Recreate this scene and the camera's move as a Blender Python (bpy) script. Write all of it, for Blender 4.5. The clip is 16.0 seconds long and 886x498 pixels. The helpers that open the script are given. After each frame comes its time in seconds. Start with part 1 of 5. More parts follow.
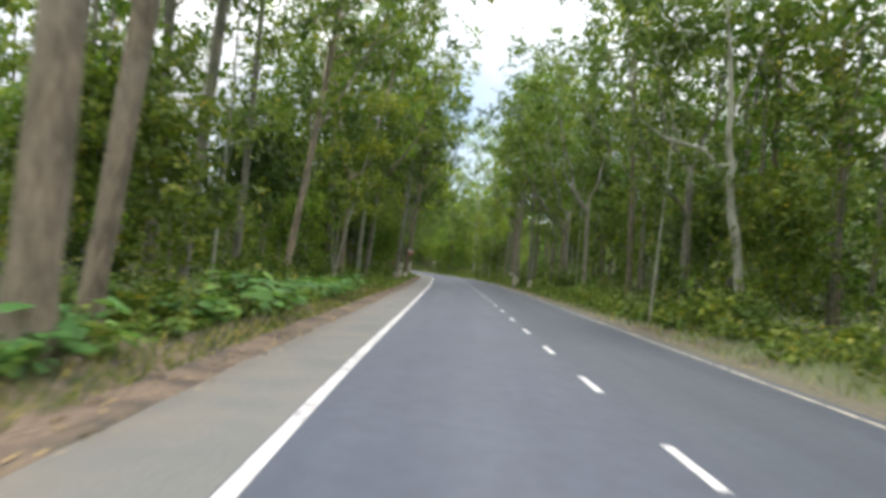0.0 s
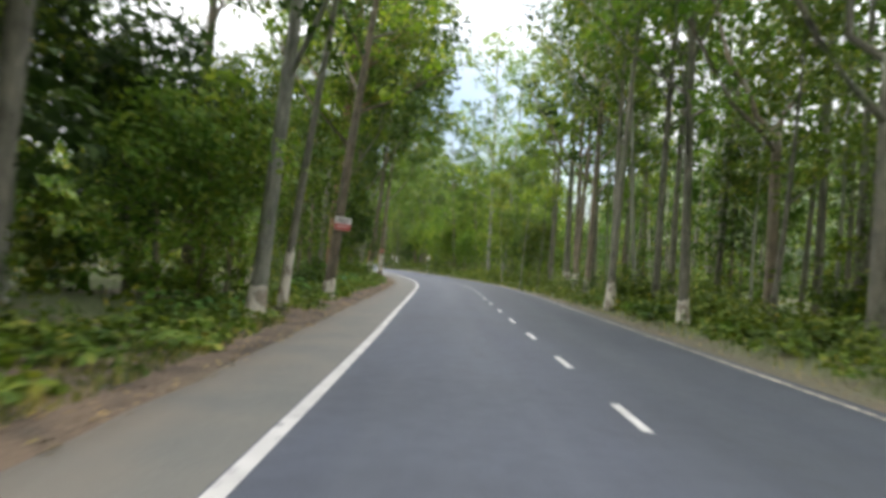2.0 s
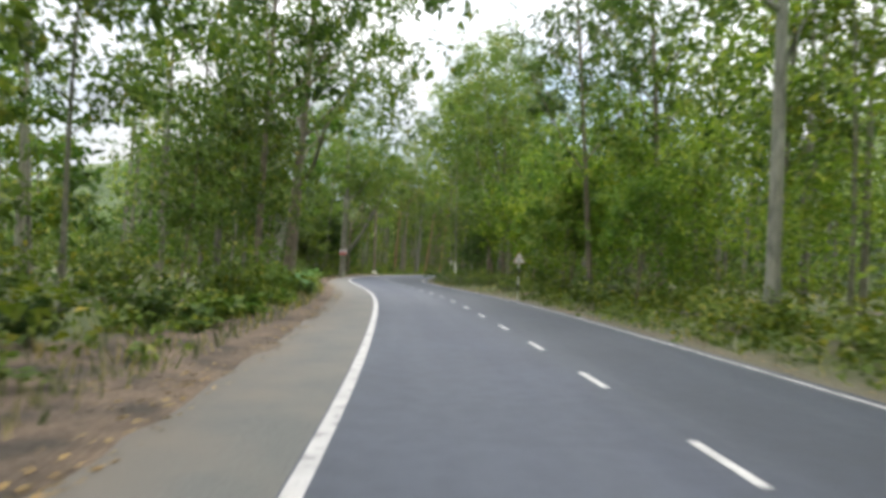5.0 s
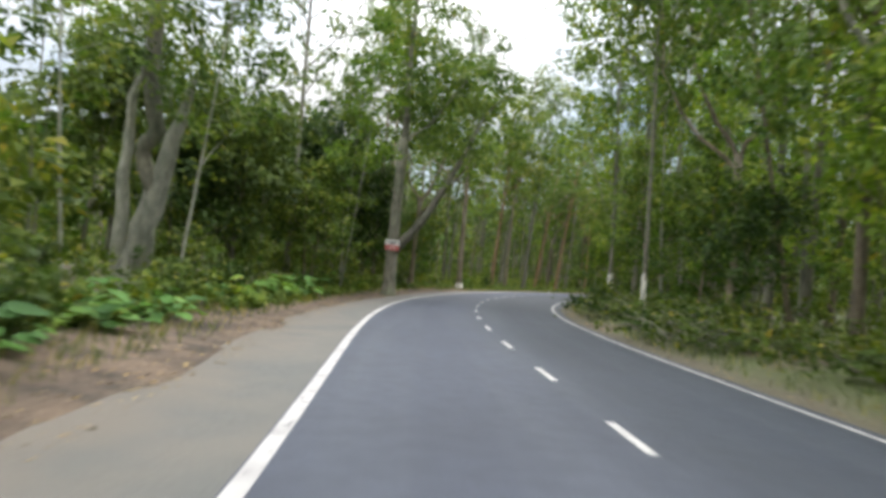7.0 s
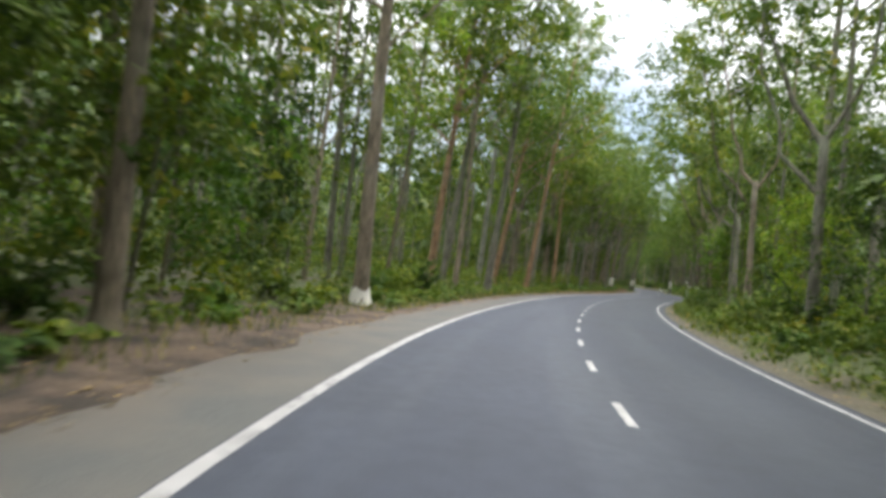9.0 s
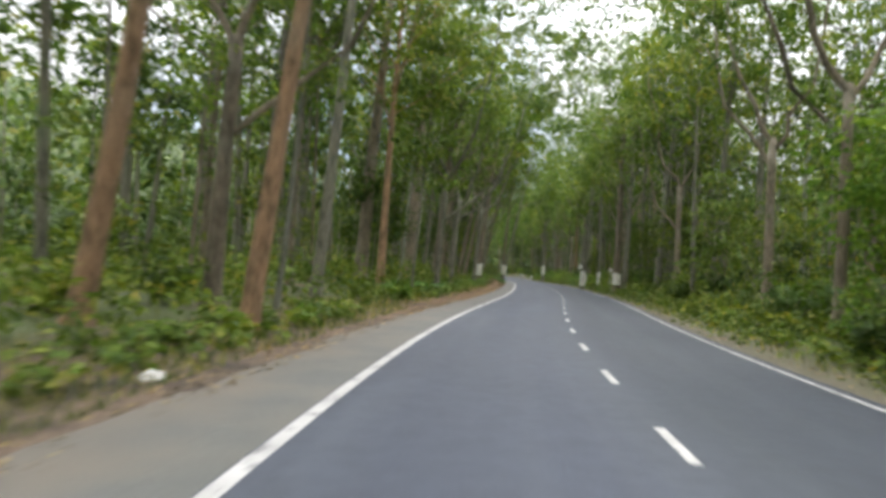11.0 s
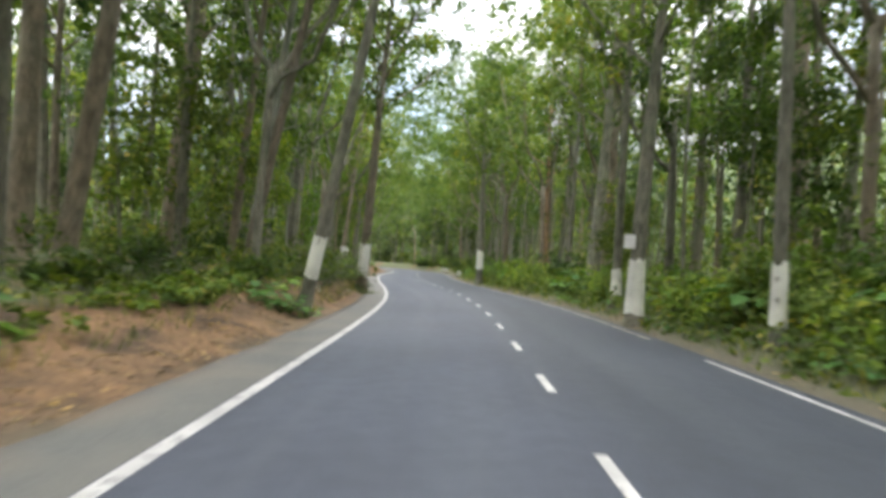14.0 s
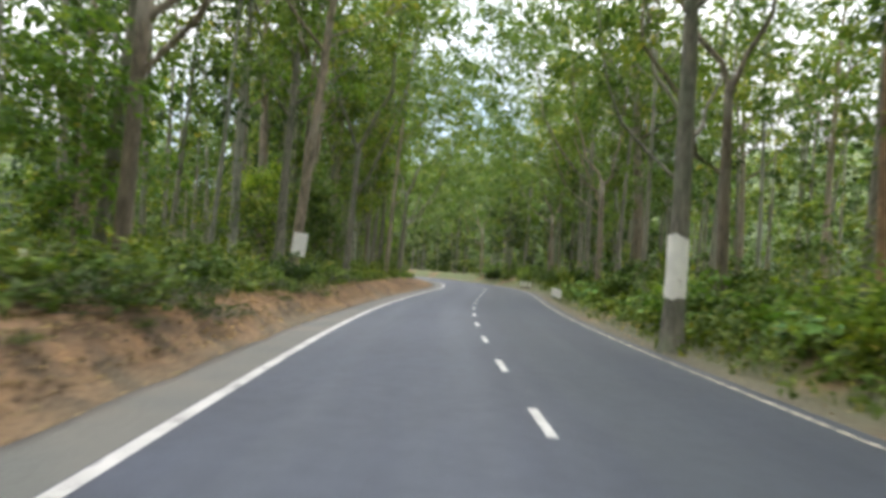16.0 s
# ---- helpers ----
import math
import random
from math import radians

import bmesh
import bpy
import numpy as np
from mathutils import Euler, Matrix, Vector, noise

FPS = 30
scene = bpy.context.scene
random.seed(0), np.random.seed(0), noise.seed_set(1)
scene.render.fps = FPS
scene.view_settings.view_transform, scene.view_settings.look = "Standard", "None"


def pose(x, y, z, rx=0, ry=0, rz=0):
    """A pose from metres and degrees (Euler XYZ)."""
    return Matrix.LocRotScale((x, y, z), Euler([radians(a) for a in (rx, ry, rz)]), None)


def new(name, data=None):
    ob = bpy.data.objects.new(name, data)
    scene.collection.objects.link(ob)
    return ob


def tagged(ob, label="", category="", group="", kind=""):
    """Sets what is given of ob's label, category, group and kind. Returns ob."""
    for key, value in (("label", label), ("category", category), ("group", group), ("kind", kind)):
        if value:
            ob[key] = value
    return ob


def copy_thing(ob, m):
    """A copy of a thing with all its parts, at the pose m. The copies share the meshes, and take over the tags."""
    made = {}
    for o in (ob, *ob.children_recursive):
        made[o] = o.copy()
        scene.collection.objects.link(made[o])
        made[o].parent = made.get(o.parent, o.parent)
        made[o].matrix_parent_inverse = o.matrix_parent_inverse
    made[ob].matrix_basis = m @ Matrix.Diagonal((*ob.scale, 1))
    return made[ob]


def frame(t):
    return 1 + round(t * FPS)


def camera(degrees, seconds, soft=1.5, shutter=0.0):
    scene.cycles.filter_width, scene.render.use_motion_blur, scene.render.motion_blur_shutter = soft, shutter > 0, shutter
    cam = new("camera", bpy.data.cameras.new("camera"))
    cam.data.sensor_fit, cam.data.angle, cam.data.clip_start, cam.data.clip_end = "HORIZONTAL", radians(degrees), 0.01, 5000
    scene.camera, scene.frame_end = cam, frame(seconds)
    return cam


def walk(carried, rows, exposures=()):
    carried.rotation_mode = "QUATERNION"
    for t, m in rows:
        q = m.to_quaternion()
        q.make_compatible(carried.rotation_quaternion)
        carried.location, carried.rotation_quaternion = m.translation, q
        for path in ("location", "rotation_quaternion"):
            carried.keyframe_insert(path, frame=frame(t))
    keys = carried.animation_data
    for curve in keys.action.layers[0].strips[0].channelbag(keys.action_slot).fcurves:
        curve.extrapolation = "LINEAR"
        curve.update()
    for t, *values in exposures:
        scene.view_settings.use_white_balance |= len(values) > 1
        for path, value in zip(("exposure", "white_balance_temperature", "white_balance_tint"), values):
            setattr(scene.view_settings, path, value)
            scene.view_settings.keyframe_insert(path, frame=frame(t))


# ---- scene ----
# Centreline of the road: curvature in 1/km at knots 12 m apart, first knot at -10 m.
CURVATURE = [-4.53, -2.53, -0.83, 0.43, 0.14, 0.53, 0.65, -0.64, 1.42, 5.86, 6.19, 2.34, 1.59, 5.71, 3.87, -5.29, -9.46, -8.80, -7.48, -4.96, -2.84, -3.44, -4.64, -2.92, 0.58, 2.89, 1.75, -0.26, 2.58, 6.60, 3.07, -2.94, -4.14, -2.35, -0.62, 7.00, 8.00, 10.00, 10.00, 10.00, 10.00, 10.00, 10.00, 8.00, 4.00]
KNOT, FIRST, LAST = 12.0, -150, 640
WR = 3.86          # width of the right lane to its edge line
PITCH, DASH0 = 4.378, 11.02   # dash pitch and a dash centre
CROWN = 0.025


def centreline():
    s = np.arange(FIRST, LAST + 1.0)
    k = np.interp(s, -10 + KNOT * np.arange(len(CURVATURE)), CURVATURE, left=0, right=0) / 1000
    th = np.concatenate([[0], np.cumsum((k[1:] + k[:-1]) / 2)])
    th -= th[-FIRST]
    mid = (th[1:] + th[:-1]) / 2
    x = np.concatenate([[0], np.cumsum(-np.sin(mid))])
    y = np.concatenate([[0], np.cumsum(np.cos(mid))])
    return s, x - x[-FIRST], y - y[-FIRST], th


CS, CX, CY, CT = centreline()


def heading(s):
    return float(np.interp(s, CS, CT))


def at(s, lat, z=0.0):
    """The place at s metres along the road and lat metres left of its middle."""
    a = heading(s)
    return Vector((float(np.interp(s, CS, CX)) - lat * math.cos(a), float(np.interp(s, CS, CY)) - lat * math.sin(a), z))


# ---- camera: t, s along the road, metres left of the middle, yaw to the road, pitch, roll
DRIVE = [
    (0.0, 0.37, 2.43, -0.87, 1.40, 4.93),
    (0.5, 11.86, 2.32, 0.31, 1.32, 4.25),
    (1.0, 23.50, 2.32, 0.56, 1.47, 4.05),
    (1.5, 35.48, 2.21, 0.63, 1.44, 3.93),
    (2.0, 46.84, 2.20, 0.37, 1.12, 4.02),
    (2.5, 57.83, 2.09, 0.01, 0.83, 3.92),
    (3.0, 69.31, 1.97, -0.08, 1.05, 3.32),
    (3.5, 79.71, 1.80, 1.18, 1.18, 2.63),
    (4.0, 89.93, 1.97, 2.04, 1.68, 2.24),
    (4.5, 99.93, 2.48, 0.23, 1.47, 2.29),
    (5.0, 109.96, 2.69, -0.48, 1.42, 2.59),
    (5.5, 120.11, 2.75, -0.66, 1.48, 3.28),
    (6.0, 130.49, 2.70, -0.65, 1.59, 4.11),
    (6.5, 141.22, 2.59, -0.78, 1.67, 4.88),
    (7.0, 152.42, 2.46, -1.39, 1.67, 5.34),
    (7.5, 163.88, 2.26, -2.99, 1.55, 5.73),
    (8.0, 174.33, 1.79, -1.35, 1.12, 5.71),
    (8.5, 184.69, 1.67, 0.08, 1.02, 5.80),
    (9.0, 195.04, 1.77, 2.01, 1.14, 5.97),
    (9.5, 205.59, 1.97, 3.84, 1.36, 6.06),
    (10.0, 216.60, 2.14, 4.97, 1.54, 5.89),
    (10.5, 228.30, 2.13, 4.82, 1.55, 5.27),
    (11.0, 240.42, 1.92, 3.15, 1.37, 3.78),
    (11.5, 251.86, 1.68, 2.68, 1.23, 2.93),
    (12.0, 263.03, 1.62, 3.44, 1.17, 2.83),
    (12.5, 274.26, 1.75, 3.47, 1.12, 3.22),
    (13.0, 285.62, 1.88, 2.23, 1.19, 3.34),
    (13.5, 296.83, 1.74, 0.45, 0.84, 3.33),
    (14.0, 307.67, 1.36, 1.03, 1.12, 3.19),
    (14.5, 318.40, 1.45, 2.20, 1.26, 3.70),
    (15.0, 329.06, 1.77, 1.62, 1.18, 3.93),
    (15.5, 338.56, 1.67, 0.40, 1.18, 4.03),
    (16.0, 349.25, 1.29, -0.31, 1.56, 3.76),
]
EYE = 1.592
cam = camera(64.5, 16.0, soft=3.8, shutter=0.25)
rows = []
for t, s, o, yaw, tip, roll in DRIVE:
    p = at(s, o, EYE)
    rows.append((t, pose(p.x, p.y, p.z, 90 + tip, 0, math.degrees(heading(s)) + yaw) @ pose(0, 0, 0, 0, 0, roll)))
# exposure opens up under the denser canopy
walk(cam, rows, [(0.0, 0.56), (1.4, 0.56), (2.0, 0.62), (3.0, 0.44), (4.5, 0.54), (6.8, 0.44), (8.2, 0.58), (9.0, 0.52), (10.5, 0.5), (11.5, 0.92), (12.0, 1.04), (13.5, 1.12), (14.5, 1.12), (15.0, 1.0), (16.0, 0.92)])

# ---- light: pale overcast sky, weak soft sun
world = bpy.data.worlds.new("world")
scene.world = world
world.use_nodes = True
wn, wl = world.node_tree.nodes, world.node_tree.links
sky = wn.new("ShaderNodeTexSky")
sky.sky_type, sky.sun_disc = "NISHITA", False
sky.sun_elevation, sky.sun_rotation = radians(58), radians(200)
sky.air_density, sky.dust_density = 1.0, 3.0
cloud = wn.new("ShaderNodeTexNoise")
cloud.inputs["Scale"].default_value, cloud.inputs["Detail"].default_value = 2.2, 6.0
ramp = wn.new("ShaderNodeValToRGB")
ramp.color_ramp.elements[0].position, ramp.color_ramp.elements[1].position = 0.30, 0.55
mixer = wn.new("ShaderNodeMix")
mixer.data_type = "RGBA"
where, xyz = wn.new("ShaderNodeTexCoord"), wn.new("ShaderNodeSeparateXYZ")
wl.new(where.outputs["Generated"], xyz.inputs[0])
climb = wn.new("ShaderNodeMapRange")     # an overcast sky is brightest overhead
climb.inputs["From Min"].default_value = 0.2
climb.inputs["To Min"].default_value, climb.inputs["To Max"].default_value = 3.7, 25.0
wl.new(xyz.outputs["Z"], climb.inputs["Value"])
tone = wn.new("ShaderNodeMix")
tone.data_type, tone.blend_type = "RGBA", "MULTIPLY"
tone.inputs[0].default_value = 1.0
tone.inputs[7].default_value = (0.985, 0.99, 1.01, 1)
wl.new(climb.outputs[0], tone.inputs[6])
wl.new(tone.outputs[2], mixer.inputs[7])
wl.new(cloud.outputs["Fac"], ramp.inputs["Fac"])
wl.new(ramp.outputs["Color"], mixer.inputs[0])
wl.new(sky.outputs["Color"], mixer.inputs[6])
wl.new(mixer.outputs[2], wn["Background"].inputs["Color"])
wn["Background"].inputs["Strength"].default_value = 0.2
sun = new("sun", bpy.data.lights.new("sun", "SUN"))
sun.data.energy, sun.data.angle, sun.data.color = 1.6, radians(25), (1.0, 0.96, 0.9)
sun.matrix_world = pose(0, 0, 60, 32, 0, 160)


# ---- materials
def material(name, rough=0.8):
    m = bpy.data.materials.new(name)
    m.use_nodes = True
    n, l = m.node_tree.nodes, m.node_tree.links
    b = n["Principled BSDF"]
    b.inputs["Roughness"].default_value = rough
    return m, n, l, b


def noise_node(n, l, scale, detail=4.0, stretch=None, source="Object"):
    tc = n.new("ShaderNodeTexCoord")
    out = tc.outputs[source]
    if stretch:
        mp = n.new("ShaderNodeMapping")
        mp.inputs["Scale"].default_value = stretch
        l.new(out, mp.inputs["Vector"])
        out = mp.outputs["Vector"]
    t = n.new("ShaderNodeTexNoise")
    t.inputs["Scale"].default_value, t.inputs["Detail"].default_value = scale, detail
    l.new(out, t.inputs["Vector"])
    return t.outputs["Fac"]


def ramp_node(n, l, fac, stops):
    r = n.new("ShaderNodeValToRGB")
    while len(r.color_ramp.elements) < len(stops):
        r.color_ramp.elements.new(0.5)
    for e, (p, c) in zip(r.color_ramp.elements, stops):
        e.position, e.color = p, (*c, 1) if len(c) == 3 else c
    l.new(fac, r.inputs["Fac"])
    return r.outputs["Color"]


def mix_node(n, l, fac, a, b, mode="MIX"):
    m = n.new("ShaderNodeMix")
    m.data_type, m.blend_type = "RGBA", mode
    for slot, v in ((0, fac), (6, a), (7, b)):
        if isinstance(v, (int, float)):
            m.inputs[slot].default_value = v
        elif isinstance(v, tuple):
            m.inputs[slot].default_value = (*v, 1)
        else:
            l.new(v, m.inputs[slot])
    return m.outputs[2]


def bump_node(n, l, b, height, strength, distance):
    p = n.new("ShaderNodeBump")
    p.inputs["Strength"].default_value, p.inputs["Distance"].default_value = strength, distance
    l.new(height, p.inputs["Height"])
    l.new(p.outputs["Normal"], b.inputs["Normal"])


def grey(v):
    return (v, v, v)


def bark_material(name, dark, light, lichen):
    m, n, l, b = material(name, 0.9)
    ridges = noise_node(n, l, 9.0, 6.0, (3.0, 3.0, 0.35))
    patches = noise_node(n, l, 0.9, 3.0, (1.0, 1.0, 0.6))
    c = ramp_node(n, l, ridges, [(0.32, dark), (0.68, light)])
    c = mix_node(n, l, ramp_node(n, l, patches, [(0.5, grey(0)), (0.68, grey(0.75))]), c, lichen)
    info = n.new("ShaderNodeObjectInfo")
    c = mix_node(n, l, 1.0, c, ramp_node(n, l, info.outputs["Random"], [(0.0, grey(0.6)), (1.0, grey(0.98))]), "MULTIPLY")
    mottle = noise_node(n, l, 3.2, 5.0, (1.0, 1.0, 0.5))
    c = mix_node(n, l, 1.0, c, ramp_node(n, l, mottle, [(0.34, (0.52, 0.55, 0.5)), (0.5, (0.9, 0.9, 0.88)), (0.66, (1.08, 1.06, 1.0))]), "MULTIPLY")
    l.new(c, b.inputs["Base Color"])
    bump_node(n, l, b, ridges, 0.8, 0.035)
    return m


BARK_BROWN = bark_material("bark_brown", (0.13, 0.103, 0.074), (0.375, 0.308, 0.228), (0.33, 0.305, 0.245))
BARK_GREY = bark_material("bark_grey", (0.118, 0.11, 0.084), (0.325, 0.308, 0.245), (0.225, 0.25, 0.172))
BARK_PALE = bark_material("bark_pale", (0.22, 0.224, 0.172), (0.449, 0.447, 0.378), (0.522, 0.533, 0.464))
BARK_RED = bark_material("bark_red", (0.189, 0.107, 0.0602), (0.464, 0.292, 0.172), (0.361, 0.267, 0.181))


def leaf_material(name, stops, clear=0.4, vary=True):
    m, n, l, b = material(name, 0.65)
    b.inputs["Specular IOR Level"].default_value = 0.25
    geo, info = n.new("ShaderNodeNewGeometry"), n.new("ShaderNodeObjectInfo")
    c = ramp_node(n, l, geo.outputs["Random Per Island"], stops)
    tint = ramp_node(n, l, info.outputs["Random"] if vary else geo.outputs["Random Per Island"], [(0.0, (0.42, 0.55, 0.5)), (0.3, (0.72, 0.83, 0.74)), (0.65, (0.98, 1.0, 0.86)), (1.0, (1.25, 1.14, 0.74))])
    c = mix_node(n, l, 1.0, c, tint, "MULTIPLY")
    clump = noise_node(n, l, 0.45, 3.0)
    c = mix_node(n, l, 1.0, c, ramp_node(n, l, clump, [(0.3, (0.42, 0.52, 0.48)), (0.5, (0.92, 0.95, 0.9)), (0.7, (1.15, 1.08, 0.82))]), "MULTIPLY")
    l.new(c, b.inputs["Base Color"])
    t = n.new("ShaderNodeBsdfTranslucent")
    l.new(mix_node(n, l, 1.0, c, (1.0, 1.0, 0.62), "MULTIPLY"), t.inputs["Color"])
    s = n.new("ShaderNodeMixShader")
    s.inputs[0].default_value = clear
    l.new(b.outputs[0], s.inputs[1])
    l.new(t.outputs[0], s.inputs[2])
    l.new(s.outputs[0], n["Material Output"].inputs["Surface"])
    return m


LEAF_DARK = leaf_material("leaf_dark", [(0.0, (0.0446, 0.08, 0.0173)), (0.6, (0.0908, 0.146, 0.0288)), (0.93, (0.17, 0.208, 0.0461)), (1.0, (0.292, 0.256, 0.0691))])
LEAF_MID = leaf_material("leaf_mid", [(0.0, (0.0811, 0.128, 0.0259)), (0.55, (0.156, 0.232, 0.0403)), (0.9, (0.259, 0.296, 0.0662)), (1.0, (0.373, 0.328, 0.0922))])
LEAF_FRESH = leaf_material("leaf_fresh", [(0.0, (0.0973, 0.176, 0.0288)), (0.6, (0.191, 0.304, 0.0461)), (1.0, (0.34, 0.384, 0.0806))], 0.5)
# brighter leaf copy: light falling on the right-hand forest edge is in its colour
LEAF_FRONT_LIT = leaf_material("leaf_front_lit", [(0.0, (0.14, 0.22, 0.035)), (0.6, (0.27, 0.37, 0.06)), (1.0, (0.42, 0.45, 0.1))], 0.55)
LEAF_DEEP = leaf_material("leaf_deep", [(0.0, (0.0446, 0.076, 0.0242)), (0.7, (0.0851, 0.132, 0.0374)), (1.0, (0.154, 0.188, 0.0518))], 0.4)
LEAF_LUSH = leaf_material("leaf_lush", [(0.0, (0.0837, 0.18, 0.045)), (0.6, (0.151, 0.297, 0.081)), (1.0, (0.243, 0.387, 0.126))], 0.4)
# darker leaf copy: deep shade at the road's far end is in its colour
LEAF_FAR_SHADE = leaf_material("leaf_far_shade", [(0.0, (0.035, 0.06, 0.018)), (0.6, (0.07, 0.11, 0.028)), (1.0, (0.15, 0.17, 0.05))], 0.3, False)
LEAF_DRY = leaf_material("leaf_dry", [(0.0, (0.12, 0.075, 0.045)), (0.5, (0.25, 0.155, 0.09)), (1.0, (0.4, 0.29, 0.18))], 0.15, False)
GRASS = leaf_material("grass_blades", [(0.0, (0.08, 0.12, 0.035)), (0.6, (0.18, 0.21, 0.07)), (1.0, (0.38, 0.33, 0.17))], 0.4, False)


def plain(name, color, rough=0.6, spread=0.25, scale=6.0, metal=0.0):
    m, n, l, b = material(name, rough)
    b.inputs["Metallic"].default_value = metal
    f = noise_node(n, l, scale, 5.0)
    low = tuple(v * (1 - spread) for v in color)
    l.new(ramp_node(n, l, f, [(0.3, low), (0.6, color)]), b.inputs["Base Color"])
    bump_node(n, l, b, f, 0.2, 0.004)
    return m


def paint_material(name, color, under, wear):
    m, n, l, b = material(name, 0.75)
    f = noise_node(n, l, 5.0, 7.0, (1.0, 1.0, 0.5))
    c = mix_node(n, l, ramp_node(n, l, f, [(wear, grey(1)), (wear + 0.06, grey(0))]), color, under)
    g = noise_node(n, l, 1.3, 3.0)
    c = mix_node(n, l, 1.0, c, ramp_node(n, l, g, [(0.3, grey(0.7)), (0.65, grey(1.0))]), "MULTIPLY")
    l.new(c, b.inputs["Base Color"])
    bump_node(n, l, b, f, 0.3, 0.01)
    return m


WHITEWASH = paint_material("whitewash", (0.8, 0.78, 0.7), (0.34, 0.3, 0.25), 0.36)
FADED_WASH = paint_material("faded_whitewash", (0.68, 0.63, 0.53), (0.32, 0.27, 0.21), 0.42)
REDWASH = paint_material("redwash", (0.36, 0.13, 0.09), (0.3, 0.22, 0.17), 0.46)
LINE_DUSTY = paint_material("dusty_line_paint", (0.4, 0.36, 0.28), (0.13, 0.12, 0.11), 0.44)
LINE_PAINT = paint_material("line_paint", (0.43, 0.42, 0.41), (0.2, 0.2, 0.2), 0.36)
WHITE_PAINT = plain("white_paint", (0.72, 0.71, 0.68), 0.5, 0.15)
RED_PAINT = plain("red_paint", (0.5, 0.07, 0.06), 0.5, 0.25)
BLACK_PAINT = plain("black_paint", (0.03, 0.03, 0.03), 0.5, 0.25)
STONE = plain("pale_stone", (0.6, 0.59, 0.55), 0.85, 0.35)
CONCRETE = plain("concrete", (0.34, 0.33, 0.3), 0.9, 0.4)
STEEL = plain("galvanised_steel", (0.45, 0.46, 0.47), 0.45, 0.2, 6.0, 0.7)


def lat_node(n):
    a = n.new("ShaderNodeAttribute")
    a.attribute_name = "lat"
    return a.outputs["Fac"]


def asphalt():
    m, n, l, b = material("asphalt", 0.75)
    fine = noise_node(n, l, 55.0, 3.0)
    broad = noise_node(n, l, 0.35, 4.0)
    tc, xyz, lane = n.new("ShaderNodeTexCoord"), n.new("ShaderNodeSeparateXYZ"), n.new("ShaderNodeCombineXYZ")
    l.new(tc.outputs["Object"], xyz.inputs[0])
    along = n.new("ShaderNodeMath")
    along.operation = "MULTIPLY"
    along.inputs[1].default_value = 0.045
    l.new(xyz.outputs["Y"], along.inputs[0])
    l.new(lat_node(n), lane.inputs["X"])
    l.new(along.outputs[0], lane.inputs["Y"])
    wear = n.new("ShaderNodeTexNoise")          # worn wheel tracks that follow the lanes
    wear.inputs["Scale"].default_value, wear.inputs["Detail"].default_value = 0.85, 4.0
    l.new(lane.outputs[0], wear.inputs["Vector"])
    long = wear.outputs["Fac"]
    c = ramp_node(n, l, fine, [(0.3, (0.028, 0.034, 0.049)), (0.7, (0.05, 0.062, 0.09))])
    c = mix_node(n, l, 1.0, c, ramp_node(n, l, broad, [(0.3, grey(0.78)), (0.7, grey(1.0))]), "MULTIPLY")
    c = mix_node(n, l, ramp_node(n, l, long, [(0.42, grey(0)), (0.75, grey(0.5))]), c, (0.078, 0.089, 0.102))
    lane_of = n.new("ShaderNodeMapRange")       # right lane darkened in colour: windscreen haze over the left lane, put into the asphalt
    lane_of.inputs["From Min"].default_value, lane_of.inputs["From Max"].default_value = -0.9, 0.7
    l.new(lat_node(n), lane_of.inputs["Value"])
    c = mix_node(n, l, 1.0, c, ramp_node(n, l, lane_of.outputs[0], [(0.0, (0.52, 0.57, 0.6)), (1.0, (0.93, 0.93, 0.97))]), "MULTIPLY")
    seal = noise_node(n, l, 3.2, 6.0)
    c = mix_node(n, l, 1.0, c, ramp_node(n, l, seal, [(0.35, grey(0.86)), (0.6, grey(1.06))]), "MULTIPLY")
    l.new(c, b.inputs["Base Color"])
    bump_node(n, l, b, fine, 0.35, 0.006)
    return m


def shoulder_mat():
    m, n, l, b = material("dusty_shoulder", 0.85)
    fine = noise_node(n, l, 40.0, 4.0)
    broad = noise_node(n, l, 0.7, 5.0)
    c = ramp_node(n, l, fine, [(0.3, (0.058, 0.06, 0.056)), (0.7, (0.122, 0.123, 0.114))])
    c = mix_node(n, l, ramp_node(n, l, broad, [(0.38, grey(0)), (0.66, grey(0.6))]), c, (0.135, 0.122, 0.102))
    dust = n.new("ShaderNodeMath")
    dust.operation = "MULTIPLY_ADD"
    l.new(broad, dust.inputs[0])
    dust.inputs[1].default_value = 1.8
    l.new(lat_node(n), dust.inputs[2])
    sand = n.new("ShaderNodeMapRange")
    sand.inputs["From Min"].default_value, sand.inputs["From Max"].default_value = 5.2, 6.3
    l.new(dust.outputs[0], sand.inputs["Value"])
    c = mix_node(n, l, ramp_node(n, l, sand.outputs[0], [(0.0, grey(0)), (1.0, grey(0.6))]), c, (0.13, 0.108, 0.083))
    l.new(c, b.inputs["Base Color"])
    bump_node(n, l, b, fine, 0.4, 0.01)
    return m


